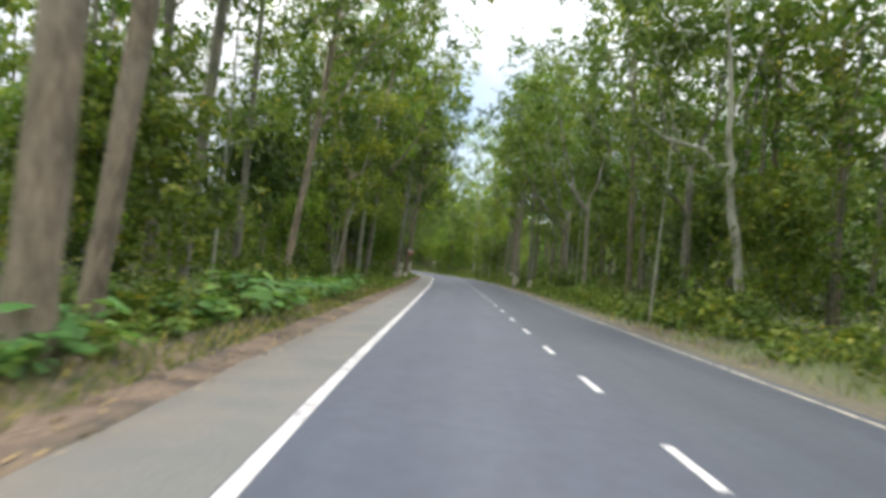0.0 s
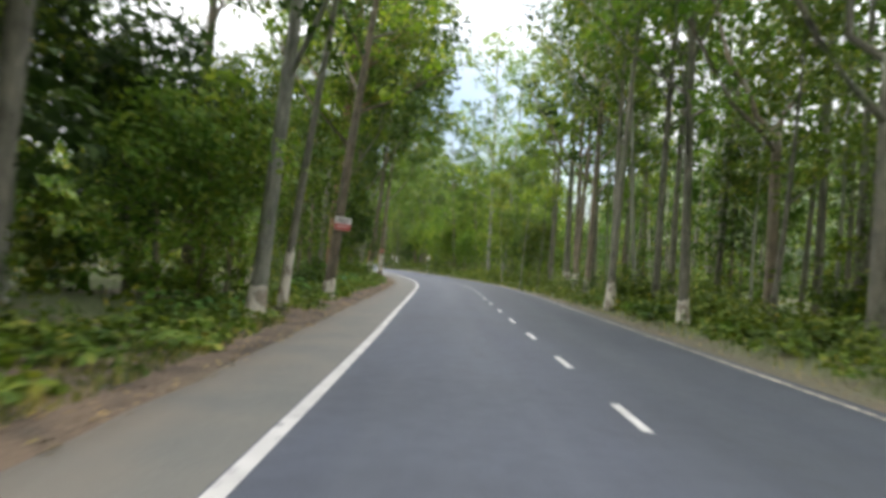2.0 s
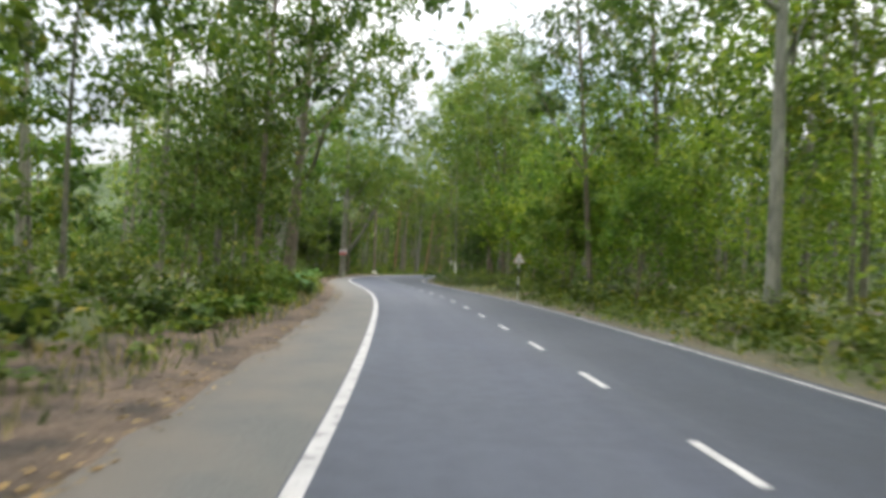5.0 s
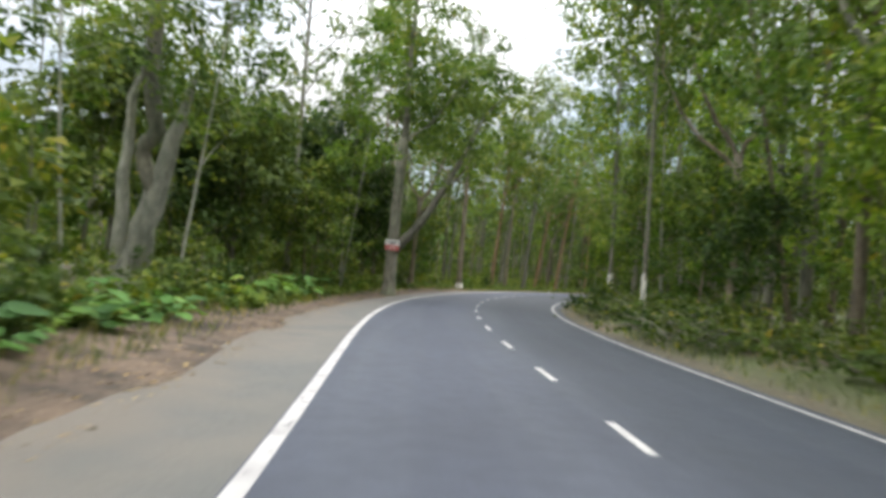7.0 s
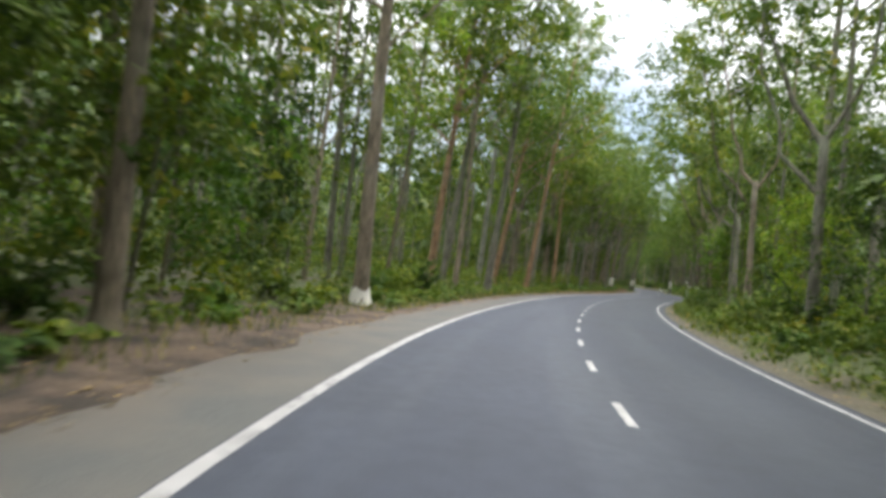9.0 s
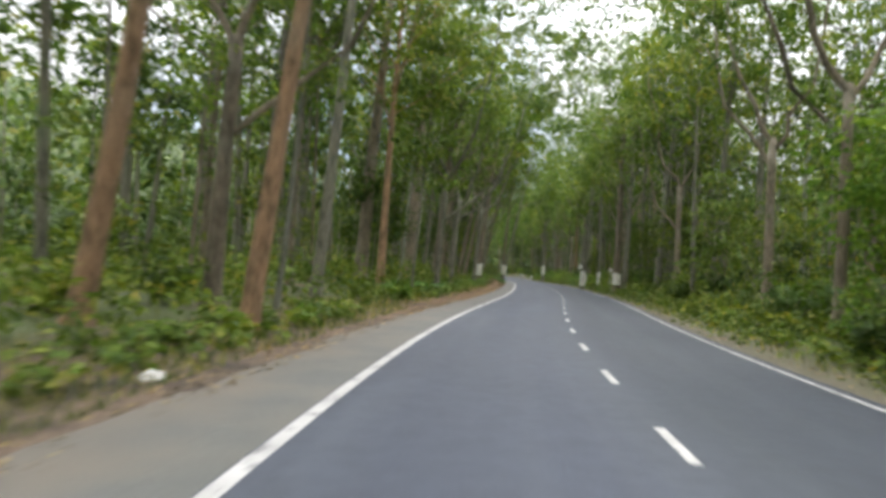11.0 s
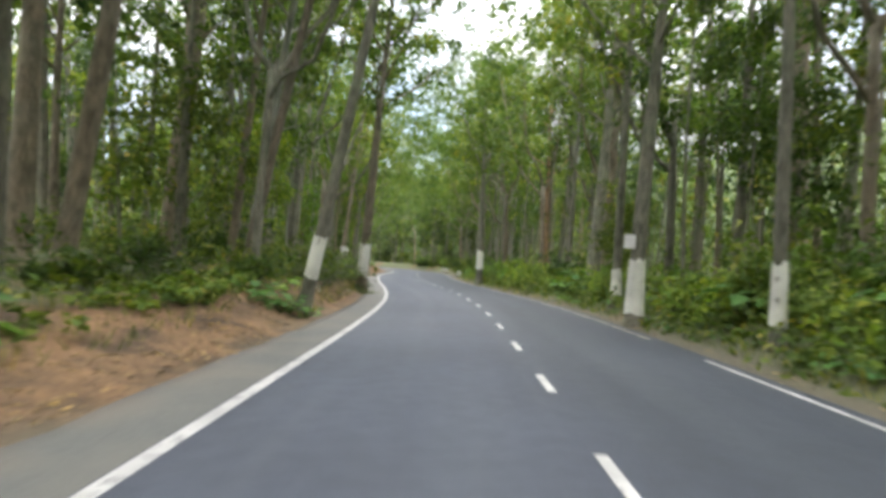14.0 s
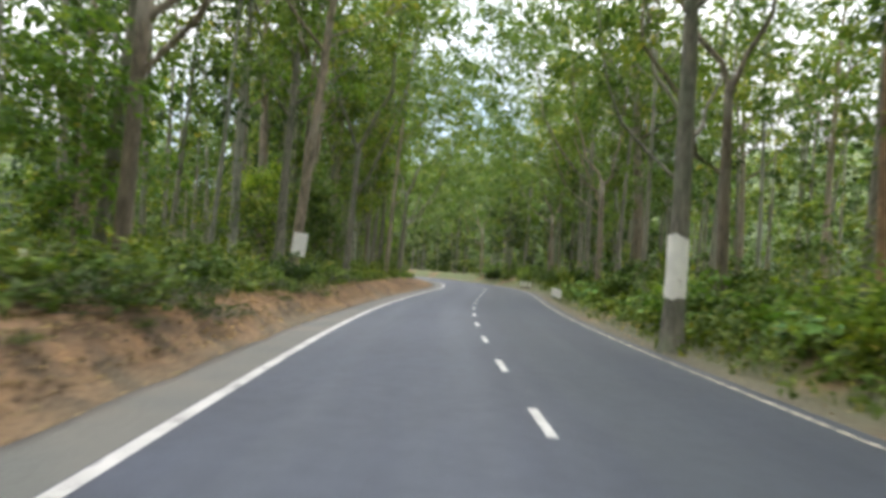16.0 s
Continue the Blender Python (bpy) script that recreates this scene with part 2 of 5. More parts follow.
def soil():
    m, n, l, b = material("forest_floor", 0.95)
    lat = lat_node(n)
    fine = noise_node(n, l, 14.0, 6.0)
    broad = noise_node(n, l, 0.28, 4.0)
    edge = n.new("ShaderNodeMath")
    edge.operation = "MULTIPLY_ADD"
    l.new(broad, edge.inputs[0])
    edge.inputs[1].default_value = 3.0
    l.new(lat, edge.inputs[2])
    zone = n.new("ShaderNodeMapRange")
    zone.inputs["From Min"].default_value, zone.inputs["From Max"].default_value = -20, 20
    l.new(edge.outputs[0], zone.inputs["Value"])
    litter = ramp_node(n, l, fine, [(0.25, (0.06, 0.034, 0.019)), (0.5, (0.18, 0.1, 0.046)), (0.75, (0.32, 0.19, 0.088))])
    dull = ramp_node(n, l, fine, [(0.25, (0.055, 0.038, 0.026)), (0.5, (0.12, 0.083, 0.055)), (0.75, (0.19, 0.138, 0.094))])
    tc, xyz, far = n.new("ShaderNodeTexCoord"), n.new("ShaderNodeSeparateXYZ"), n.new("ShaderNodeMapRange")
    l.new(tc.outputs["Object"], xyz.inputs[0])
    l.new(xyz.outputs["Y"], far.inputs["Value"])
    far.inputs["From Min"].default_value, far.inputs["From Max"].default_value = 250, 285
    litter = mix_node(n, l, far.outputs[0], dull, litter)
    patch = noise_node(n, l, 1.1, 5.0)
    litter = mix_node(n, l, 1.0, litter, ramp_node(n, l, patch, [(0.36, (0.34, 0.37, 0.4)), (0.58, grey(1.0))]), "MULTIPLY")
    green = ramp_node(n, l, fine, [(0.25, (0.035, 0.045, 0.016)), (0.5, (0.075, 0.095, 0.03)), (0.8, (0.13, 0.14, 0.055))])
    dirt = ramp_node(n, l, fine, [(0.25, (0.05, 0.045, 0.029)), (0.75, (0.135, 0.115, 0.076))])
    # from right to left: forest, dirt verge, road, dirt and dry leaves, green
    dirt_in = ramp_node(n, l, zone.outputs[0], [(0.385, grey(0)), (0.425, grey(1)), (0.69, grey(1)), (0.72, grey(0))])
    lit_in = ramp_node(n, l, zone.outputs[0], [(0.645, grey(0)), (0.675, grey(1)), (0.735, grey(1)), (0.77, grey(0))])
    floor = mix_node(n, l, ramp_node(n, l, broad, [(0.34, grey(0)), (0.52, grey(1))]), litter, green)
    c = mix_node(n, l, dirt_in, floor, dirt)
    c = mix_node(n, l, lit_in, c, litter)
    l.new(c, b.inputs["Base Color"])
    bump_node(n, l, b, fine, 0.8, 0.05)
    return m


# ---- mesh helpers
def mesh_from(name, verts, faces, mat, smooth=False):
    me = bpy.data.meshes.new(name)
    me.from_pydata([tuple(v) for v in verts], [], [tuple(f) for f in faces])
    if mat:
        me.materials.append(mat)
    if smooth:
        me.shade_smooth()
    return me


def child(name, me, parent, label=""):
    ob = new(name, me)
    ob.parent = parent
    return tagged(ob, label)


def part(name, bm, mat, parent, label=""):
    me = bpy.data.meshes.new(name)
    bm.to_mesh(me)
    bm.free()
    me.materials.append(mat)
    return child(name, me, parent, label)


def box(bm, size, centre, bevel=0.0):
    r = bmesh.ops.create_cube(bm, size=1.0)
    bmesh.ops.transform(bm, matrix=Matrix.Translation(centre) @ Matrix.Diagonal((*size, 1)), verts=r["verts"])
    if bevel:
        edges = list({e for v in r["verts"] for e in v.link_edges})
        bmesh.ops.bevel(bm, geom=edges, offset=bevel, segments=2, affect="EDGES")
    return bm


def tube(verts, faces, pts, radii, seg, rng, rough=0.06):
    """Adds a tapered, slightly uneven limb along pts."""
    start = len(verts)
    n = len(pts)
    for i, (p, r) in enumerate(zip(pts, radii)):
        d = (pts[min(i + 1, n - 1)] - pts[max(i - 1, 0)]).normalized()
        u = d.orthogonal().normalized() if abs(d.z) < 0.9 else Vector((1, 0, 0))
        u = (u - d * u.dot(d)).normalized()
        w = d.cross(u)
        for k in range(seg):
            a = 2 * math.pi * k / seg
            q = r * (1 + rng.uniform(-rough, rough))
            verts.append(p + u * math.cos(a) * q + w * math.sin(a) * q)
    for i in range(n - 1):
        for k in range(seg):
            a, b = start + i * seg + k, start + i * seg + (k + 1) % seg
            faces.append((a, b, b + seg, a + seg))
    faces.append(tuple(start + (n - 1) * seg + k for k in range(seg)))


def leaf_cloud(gen, centres, spread, each, length, width, flat=0.65, up=0.5, fine=False, spray=6):
    """Vertices and triangles of many leaves round the given centres, in sprays that face out of each clump: folded, or small and flat if fine."""
    c = np.repeat(np.asarray(centres, float), each, axis=0)
    n = len(c)
    m = n // spray + 1
    out = np.repeat(gen.normal(0, 1, (m, 3)), spray, axis=0)[:n]
    out /= np.linalg.norm(out, axis=1)[:, None]
    reach = np.repeat(gen.uniform(0.45, 1.5, (m, 1)), spray, axis=0)[:n]
    size3 = np.array([1, 1, flat])
    p = c + (out * reach + gen.normal(0, 0.26, (n, 3))) * size3 * spread
    nor = out * 1.0 + gen.normal(0, 0.5, (n, 3)) + np.array([0, 0, up * 1.5])
    nor /= np.linalg.norm(nor, axis=1)[:, None] + 1e-6
    d = gen.normal(0, 1, (n, 3)) + out * 0.6 + np.array([0, 0, -0.45])
    d -= nor * np.sum(d * nor, 1)[:, None]
    d /= np.linalg.norm(d, axis=1)[:, None] + 1e-6
    side = np.cross(d, nor)
    size = gen.uniform(0.6, 1.3, (n, 1))
    L, W = length * size, width * size
    if fine:
        v = np.stack([p - side * W * 0.5, p + d * L * 0.3 + side * W * 0.5 + nor * W * 0.2, p + d * L], 1).reshape(-1, 3)
        return v, np.arange(3 * n).reshape(-1, 3)
    v = np.stack([p, p + d * L * 0.45 + side * W * 0.5 + nor * W * 0.15, p + d * L - nor * L * 0.1, p + d * L * 0.45 - side * W * 0.5 + nor * W * 0.15], 1).reshape(-1, 3)
    b = np.arange(n)[:, None] * 4
    return v, np.concatenate([b + [0, 1, 2], b + [0, 2, 3]], 1).reshape(-1, 3)


def leaf_mesh(name, v, f, mat):
    me = bpy.data.meshes.new(name)
    me.vertices.add(len(v))
    me.vertices.foreach_set("co", np.ascontiguousarray(v, dtype=np.float32).ravel())
    me.loops.add(len(f) * 3)
    me.loops.foreach_set("vertex_index", np.ascontiguousarray(f, dtype=np.int32).ravel())
    me.polygons.add(len(f))
    me.polygons.foreach_set("loop_start", np.arange(0, len(f) * 3, 3, dtype=np.int32))
    me.update(calc_edges=True)
    me.validate()
    me.materials.append(mat)
    return me


# ---- ground, road and markings
def rise(s, lat):
    """Height of the ground."""
    a = abs(lat)
    if a < 5.0:
        return -CROWN * a - (0.07 if a < 4.6 else 0.02)
    over = a - 5.0
    base = -0.145
    if lat < 0:
        bank = float(np.interp(s, [0, 140, 155, 230, 250, 300, 340, 420], [0.45, 0.45, 0.65, 0.6, 0.45, 0.95, 1.0, 1.0]))
        base += bank * min(1.0, max(0.0, over - 0.3) / (3.0 if s < 285 else 2.2))
    else:
        base += 0.35 * min(1.0, max(0.0, over - 0.8) / 6)
        base += float(np.interp(s, [308, 330, 345, 365, 400, 420], [0, 0.85, 0.85, 0.7, 0.7, 0.3])) * min(1.0, max(0.0, over - 0.05) / float(np.interp(s, [320, 330], [2.6, 0.8])))
    lump = noise.noise(Vector((s * 0.35, lat * 0.35, 3.1))) * 0.16 + noise.noise(Vector((s * 1.3, lat * 1.3, 7.7))) * 0.05
    return base + lump * min(1.0, over / 2) * (2.2 if lat > 0 and s > 316 else 1.0)


def strip(name, mat, columns, s0, s1, step, height, wave=None):
    """A sheet along the road between the given lateral places."""
    verts, lats, faces = [], [], []
    ss = np.arange(s0, s1 + 0.01, step)
    for s in ss:
        for j, lat in enumerate(columns):
            q = lat + (wave(s, j) if wave else 0)
            p = at(s, q)
            verts.append((p.x, p.y, height(s, q)))
            lats.append(q)
    m = len(columns)
    for i in range(len(ss) - 1):
        for j in range(m - 1):
            a = i * m + j
            faces.append((a, a + 1, a + m + 1, a + m))
    me = mesh_from(name, verts, faces, mat, True)
    me.attributes.new("lat", "FLOAT", "POINT").data.foreach_set("value", lats)
    me.update()
    if me.polygons[0].normal.z < 0:
        me.flip_normals()
    return new(name, me)


def make_ground():
    lat = [-70, -55, -42, -32, -25, -20, -16, -13, -11, -9.5, -8.5, -7.6, -6.8, -6.2, -5.7, -5.2, -4.8, -4.4, 0,
           4.4, 4.8, 5.2, 5.6, 6.1, 6.7, 7.4, 8.2, 9.2, 10.5, 12, 14, 17, 21, 26, 33, 42, 55, 70]
    ss = np.concatenate([np.arange(-60, 450, 1.5), np.arange(450, 601, 6.0)])
    verts, lats, faces = [], [], []
    y0, y1 = -3000.0, 3500.0
    rows_s = [None, *ss, None]
    for i, s in enumerate(rows_s):
        if s is None:
            e = -60 if i == 0 else 600
            ends = [at(e, q) for q in lat]
            line = [(p.x, y0 if i == 0 else y1, 0.0) for p, q in zip(ends, lat)]
        else:
            line = []
            for q in lat:
                p = at(s, q)
                line.append((p.x, p.y, rise(s, q)))
        y = line[len(line) // 2][1]
        line = [(-3000, y, 0.0), *line, (3000, y, 0.0)] if lat[0] > 0 else [(3000, y, 0.0), *line, (-3000, y, 0.0)]
        verts += line
        lats += [-60, *lat, 60]
    m = len(lat) + 2
    for i in range(len(rows_s) - 1):
        for j in range(m - 1):
            a = i * m + j
            faces.append((a, a + 1, a + m + 1, a + m))
    me = mesh_from("ground", verts, faces, soil(), True)
    me.attributes.new("lat", "FLOAT", "POINT").data.foreach_set("value", lats)
    me.update()
    if me.polygons[len(me.polygons) // 2].normal.z < 0:
        me.flip_normals()
    return tagged(new("ground", me), "forest floor of brown soil, dry leaves and patchy grass", "ground", "", "structure")


make_ground()
LEFT = lambda s: float(np.interp(s, [0, 45, 62, 110, 165, 190, 230], [3.72, 3.69, 3.59, 3.57, 3.57, 3.67, 3.72]))
road_z = lambda s, q: -CROWN * abs(q)
road = strip("road", asphalt(), [-4.35, -4.2, -2.8, -1.4, 0, 1.4, 2.8, 0.11], -60, 600, 2.0,
             lambda s, q: road_z(s, q) - (0.06 if q < -4.3 else 0), lambda s, j: (noise.noise(Vector((s * 0.5, 1, 0))) * 0.12 if j < 2 else LEFT(s) if j == 7 else 0))
tagged(road, "two-lane dark grey asphalt forest road, gently worn", "road", "", "structure")
SHOULDER = lambda s: float(np.interp(s, [0, 100, 150, 180, 188, 194, 202, 240, 300, 330, 360], [5.35, 5.3, 5.9, 5.8, 5.0, 5.0, 5.8, 5.8, 5.1, 4.75, 4.6]))
shoulder = strip("shoulder", shoulder_mat(), [0.11, 4.4, 4.9, 5.3, 5.42], -60, 600, 1.0,
                 lambda s, q: -CROWN * q - 0.004, lambda s, j: LEFT(s) if j < 1 else (SHOULDER(s) - 5.35) * j / 4 + noise.noise(Vector((s * 0.6, j * 2.0, 5))) * 0.16 * (j > 2))
tagged(shoulder, "paved grey road shoulder, dusty with sand at its edge", "road shoulder", "", "structure")
for v in shoulder.data.vertices:
    if v.index % 5 == 4:
        v.co.z -= 0.09


def line(name, lat, width, s0, s1, off=None, mat=LINE_PAINT):
    ob = strip(name, mat, [lat - width / 2, lat + width / 2], s0, s1, 2.0, lambda s, q: road_z(s, q) + 0.006, (lambda s, j: off(s)) if off else None)
    ob.parent = road
    return ob


line("edge_line", 0.0, 0.17, -40, 560, LEFT)
for a, b in ((-40, 110), (110, 296), (299, 312), (314, 322), (326, 378), (378, 560)):
    line("edge_line", -WR, 0.12, a, b, None, LINE_DUSTY if b < 120 or a > 320 else LINE_PAINT)
dash_mesh = mesh_from("lane_dash", [(x, y, 0) for y in (-0.71, -0.25, 0.25, 0.71) for x in (-0.06, 0.06)], [(0, 1, 3, 2), (2, 3, 5, 4), (4, 5, 7, 6)], LINE_PAINT)
k = math.ceil((-40 - DASH0) / PITCH)
while DASH0 + k * PITCH < 545:
    s = DASH0 + k * PITCH
    d = child("lane_dash", dash_mesh, road)
    p = at(s, 0)
    d.matrix_basis = pose(p.x, p.y, 0.007, 0, 0, math.degrees(heading(s)))
    k += 1


# ---- trees
GRAVITY_TILT = 2.5      # the road climbs, upright trees lean this far against it


def skeleton(seed, height, first, spread, limbs, bend):
    """Trunk line and limb lines of one tree shape, and where its foliage sits."""
    rng = random.Random(seed)
    ph = rng.uniform(0, 6.28)
    def axis(z):
        u = z / height
        return Vector((bend * math.sin(2.2 * u + ph) - bend * math.sin(ph), bend * math.cos(1.7 * u + ph) - bend * math.cos(ph), z))
    lines, tips = [], []
    for i in range(limbs):
        u = first + (0.93 - first) * (i + rng.uniform(0, 0.8)) / limbs
        a = i * 2.4 + rng.uniform(-0.5, 0.5)
        reach = spread * (1.15 - 0.75 * max(0, u - first) / (1 - first)) * rng.uniform(0.65, 1.15)
        base = axis(u * height)
        out = Vector((math.cos(a), math.sin(a), 0))
        climb = rng.uniform(0.6, 1.5)
        pts = [base, base + out * reach * 0.35 + Vector((0, 0, reach * climb * 0.25)), base + out * reach * 0.7 + Vector((rng.uniform(-.3, .3), rng.uniform(-.3, .3), reach * climb * 0.6)),
               base + out * reach + Vector((rng.uniform(-.4, .4), rng.uniform(-.4, .4), reach * climb * 0.9))]
        lines.append((u, pts))
        for q in (pts[1], pts[2], pts[3]):
            tips.append(q + Vector((rng.uniform(-.4, .4), rng.uniform(-.4, .4), rng.uniform(0, .5))))
        for sgn in (-1, 1):
            side = Vector((-math.sin(a), math.cos(a), 0)) * sgn
            q = pts[2] + side * reach * rng.uniform(0.25, 0.5) + Vector((0, 0, reach * rng.uniform(0.0, 0.35)))
            lines.append((u, [pts[1].lerp(pts[2], 0.6), pts[2].lerp(q, 0.5) + Vector((0, 0, 0.15)), q]))
            tips.append(q)
    top = axis(height * 0.97)
    tips += [top, top + Vector((0.5, 0.3, -0.9)), top + Vector((-0.5, -0.4, -0.6))]
    return axis, lines, tips


def trunk_radius(z, height, dia):
    return dia / 2 * max(0.12, (1 - 0.8 * max(z, 0) / height)) * (1 + 0.55 * math.exp(-max(z + 0.1, 0) / 0.35))


def trunk_mesh(name, seed, shape, height, dia, bark, seg=9):
    axis, lines, _ = shape
    rng = random.Random(seed + 77)
    verts, faces = [], []
    zs = [-0.5, 0.0, 0.15, 0.35, 0.7, 1.2, 2.0] + [2.0 + (height * 0.97 - 2.0) * i / 9 for i in range(1, 10)]
    tube(verts, faces, [axis(z) for z in zs], [trunk_radius(z, height, dia) for z in zs], seg, rng)
    for u, pts in lines:
        r = max(0.012, trunk_radius(u * height, height, dia) * (0.5 if len(pts) == 4 else 0.22))
        tube(verts, faces, pts, [r * (1 - 0.75 * i / (len(pts) - 1)) for i in range(len(pts))], 4, rng)
    return mesh_from(name, verts, faces, bark, True)


# wooded backdrop slopes behind the forest, added to close sky gaps and darken its interior
def hillside(name, place, n_along, n_up):
    m, n, l, b = material("wooded_slope", 0.9)
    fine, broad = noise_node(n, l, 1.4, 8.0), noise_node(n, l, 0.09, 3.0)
    # shaded gaps and lighter crowns are put into the colour, following the bump noise
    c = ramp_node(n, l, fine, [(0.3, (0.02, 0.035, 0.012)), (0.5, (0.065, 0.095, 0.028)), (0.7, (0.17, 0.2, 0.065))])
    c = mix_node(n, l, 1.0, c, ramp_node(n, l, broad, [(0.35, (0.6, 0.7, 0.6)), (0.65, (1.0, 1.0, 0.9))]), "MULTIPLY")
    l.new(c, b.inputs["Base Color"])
    bump_node(n, l, b, fine, 1.0, 1.2)
    verts, faces = [], []
    for i in range(n_along):
        for j in range(n_up):
            x, y, z = place(i / (n_along - 1), j / (n_up - 1))
            v = Vector((x, y, z))
            d = noise.noise(v * 0.16) * 1.8 + noise.noise(v * 0.5) * 1.1 + noise.noise(v * 1.5) * 0.5
            verts.append((x, y, z + d * (j > 0)))
    for i in range(n_along - 1):
        for j in range(n_up - 1):
            a = i * n_up + j
            faces.append((a, a + 1, a + n_up + 1, a + n_up))
    return tagged(new(name, mesh_from(name, verts, faces, m, True)), "backdrop slope coloured like distant green woods with dark gaps", "hillside", "", "structure")


def side_slope(side, top):
    def place(u, w):
        p = at(-60 + 660 * u, side * (44 + 24 * min(1.0, w / 0.75) + 18 * max(0.0, w - 0.75) / 0.25))
        return p.x, p.y, -1 + top(-60 + 660 * u) * math.sin((w / 0.75 if w < 0.75 else (1 - w) / 0.25) * 1.5) * (0.92 + 0.1 * math.sin(u * 17 + side))
    return place


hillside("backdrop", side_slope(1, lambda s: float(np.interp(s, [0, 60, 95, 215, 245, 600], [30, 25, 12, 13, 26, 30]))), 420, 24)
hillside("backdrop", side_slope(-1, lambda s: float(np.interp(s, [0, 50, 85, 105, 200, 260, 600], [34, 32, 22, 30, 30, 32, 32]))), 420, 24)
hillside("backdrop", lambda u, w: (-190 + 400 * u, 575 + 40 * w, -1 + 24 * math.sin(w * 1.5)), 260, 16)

def sky_window(s, lat, z):
    """Where the forest on the left stays low and open, so that the sky shows behind it."""
    return 58 < s < 142 and lat > 9 and z > 7 + 0.3 * (lat - 9)


SHAPES, CROWNS = {}, {}


def shape_of(kind, v):
    """Skeleton and crown of one of the tree shapes, built once."""
    key = (kind, v)
    if key not in SHAPES:
        gen = np.random.default_rng(1000 + 17 * v + len(kind) * 131)
        if kind == "tall":
            h, sk = 19 + 1.6 * v, skeleton(v + 1, 19 + 1.6 * v, (0.42, 0.26, 0.24, 0.4, 0.3)[v], 4.9, 13, 0.35)
            cloud_v, cloud_f = leaf_cloud(gen, sk[2], 0.64, 42, 0.32, 0.21, fine=True)
        elif kind == "slender":
            h, sk = 11 + 1.3 * v, skeleton(v + 31, 11 + 1.3 * v, 0.3, 1.7, 9, 0.4)
            cloud_v, cloud_f = leaf_cloud(gen, sk[2], 0.5, 56, 0.21, 0.14, fine=True)
        else:
            h, sk = 4.2 + 0.8 * v, skeleton(v + 61, 4.2 + 0.8 * v, 0.14, 1.9, 9, 0.25)
            cloud_v, cloud_f = leaf_cloud(gen, sk[2], 0.52, 52, 0.21, 0.14, fine=True)
        SHAPES[key] = (h, sk)
        CROWNS[key] = leaf_mesh("crown", cloud_v, cloud_f, (LEAF_DARK, LEAF_FRESH, LEAF_DARK, LEAF_MID)[v] if kind == "under" else (LEAF_MID, LEAF_DARK, LEAF_FRESH, LEAF_MID)[(v + len(kind)) % 4])
    return SHAPES[key]


def build_tree(kind, v, dia, bark, band=None, name="tree", label="", seed=0, crown=None, faded=False):
    h, sk = shape_of(kind, v)
    root = new(name)
    trunk = child("trunk", trunk_mesh("trunk", seed + v, sk, h, dia, bark), root)
    child("crown", crown or CROWNS[(kind, v)], root)
    for z0, z1, wash in ((*band[:2], FADED_WASH if faded else WHITEWASH), *([(*band[2:], REDWASH)] if len(band) > 2 else [])) if band else ():
        axis, rng = sk[0], random.Random(seed + 5)
        verts, faces = [], []
        zs = [z0 + (z1 - z0) * i / 6 for i in range(7)]
        tube(verts, faces, [axis(z) for z in zs], [trunk_radius(z, h, dia) * 1.07 + 0.006 for z in zs], 12, rng, 0.012)
        for j in range(12):
            verts[j].z += rng.uniform(-0.06, 0.06)
            verts[72 + j].z += rng.uniform(-0.1, 0.1)
        faces.pop()
        child("paint_band", mesh_from("paint_band", verts, faces, wash, True), trunk, "faded red painted ring" if wash is REDWASH else "faded dirty whitewash" if faded else "whitewashed band round the trunk")
    return tagged(root, label, "tree")


def stand(s, lat, lean=0.0, turn=0.0, side=0.0, sink=0.0):
    """Pose of an upright thing beside the road; lean tips it toward the road."""
    p = at(s, lat, rise(s, lat) - sink)
    a = math.degrees(heading(s))
    toward = lean if lat > 0 else -lean
    return pose(p.x, p.y, p.z, GRAVITY_TILT, 0, 0) @ pose(0, 0, 0, side, toward, a) @ pose(0, 0, 0, 0, 0, turn)


BROWN, GREY, PALE, RED = BARK_BROWN, BARK_GREY, BARK_PALE, BARK_RED
LOOKS = {"bark_brown": "brown rough-barked", "bark_grey": "grey-barked", "bark_pale": "pale smooth-barked", "bark_red": "reddish brown-barked"}
T, S, U = "tall", "slender", "under"
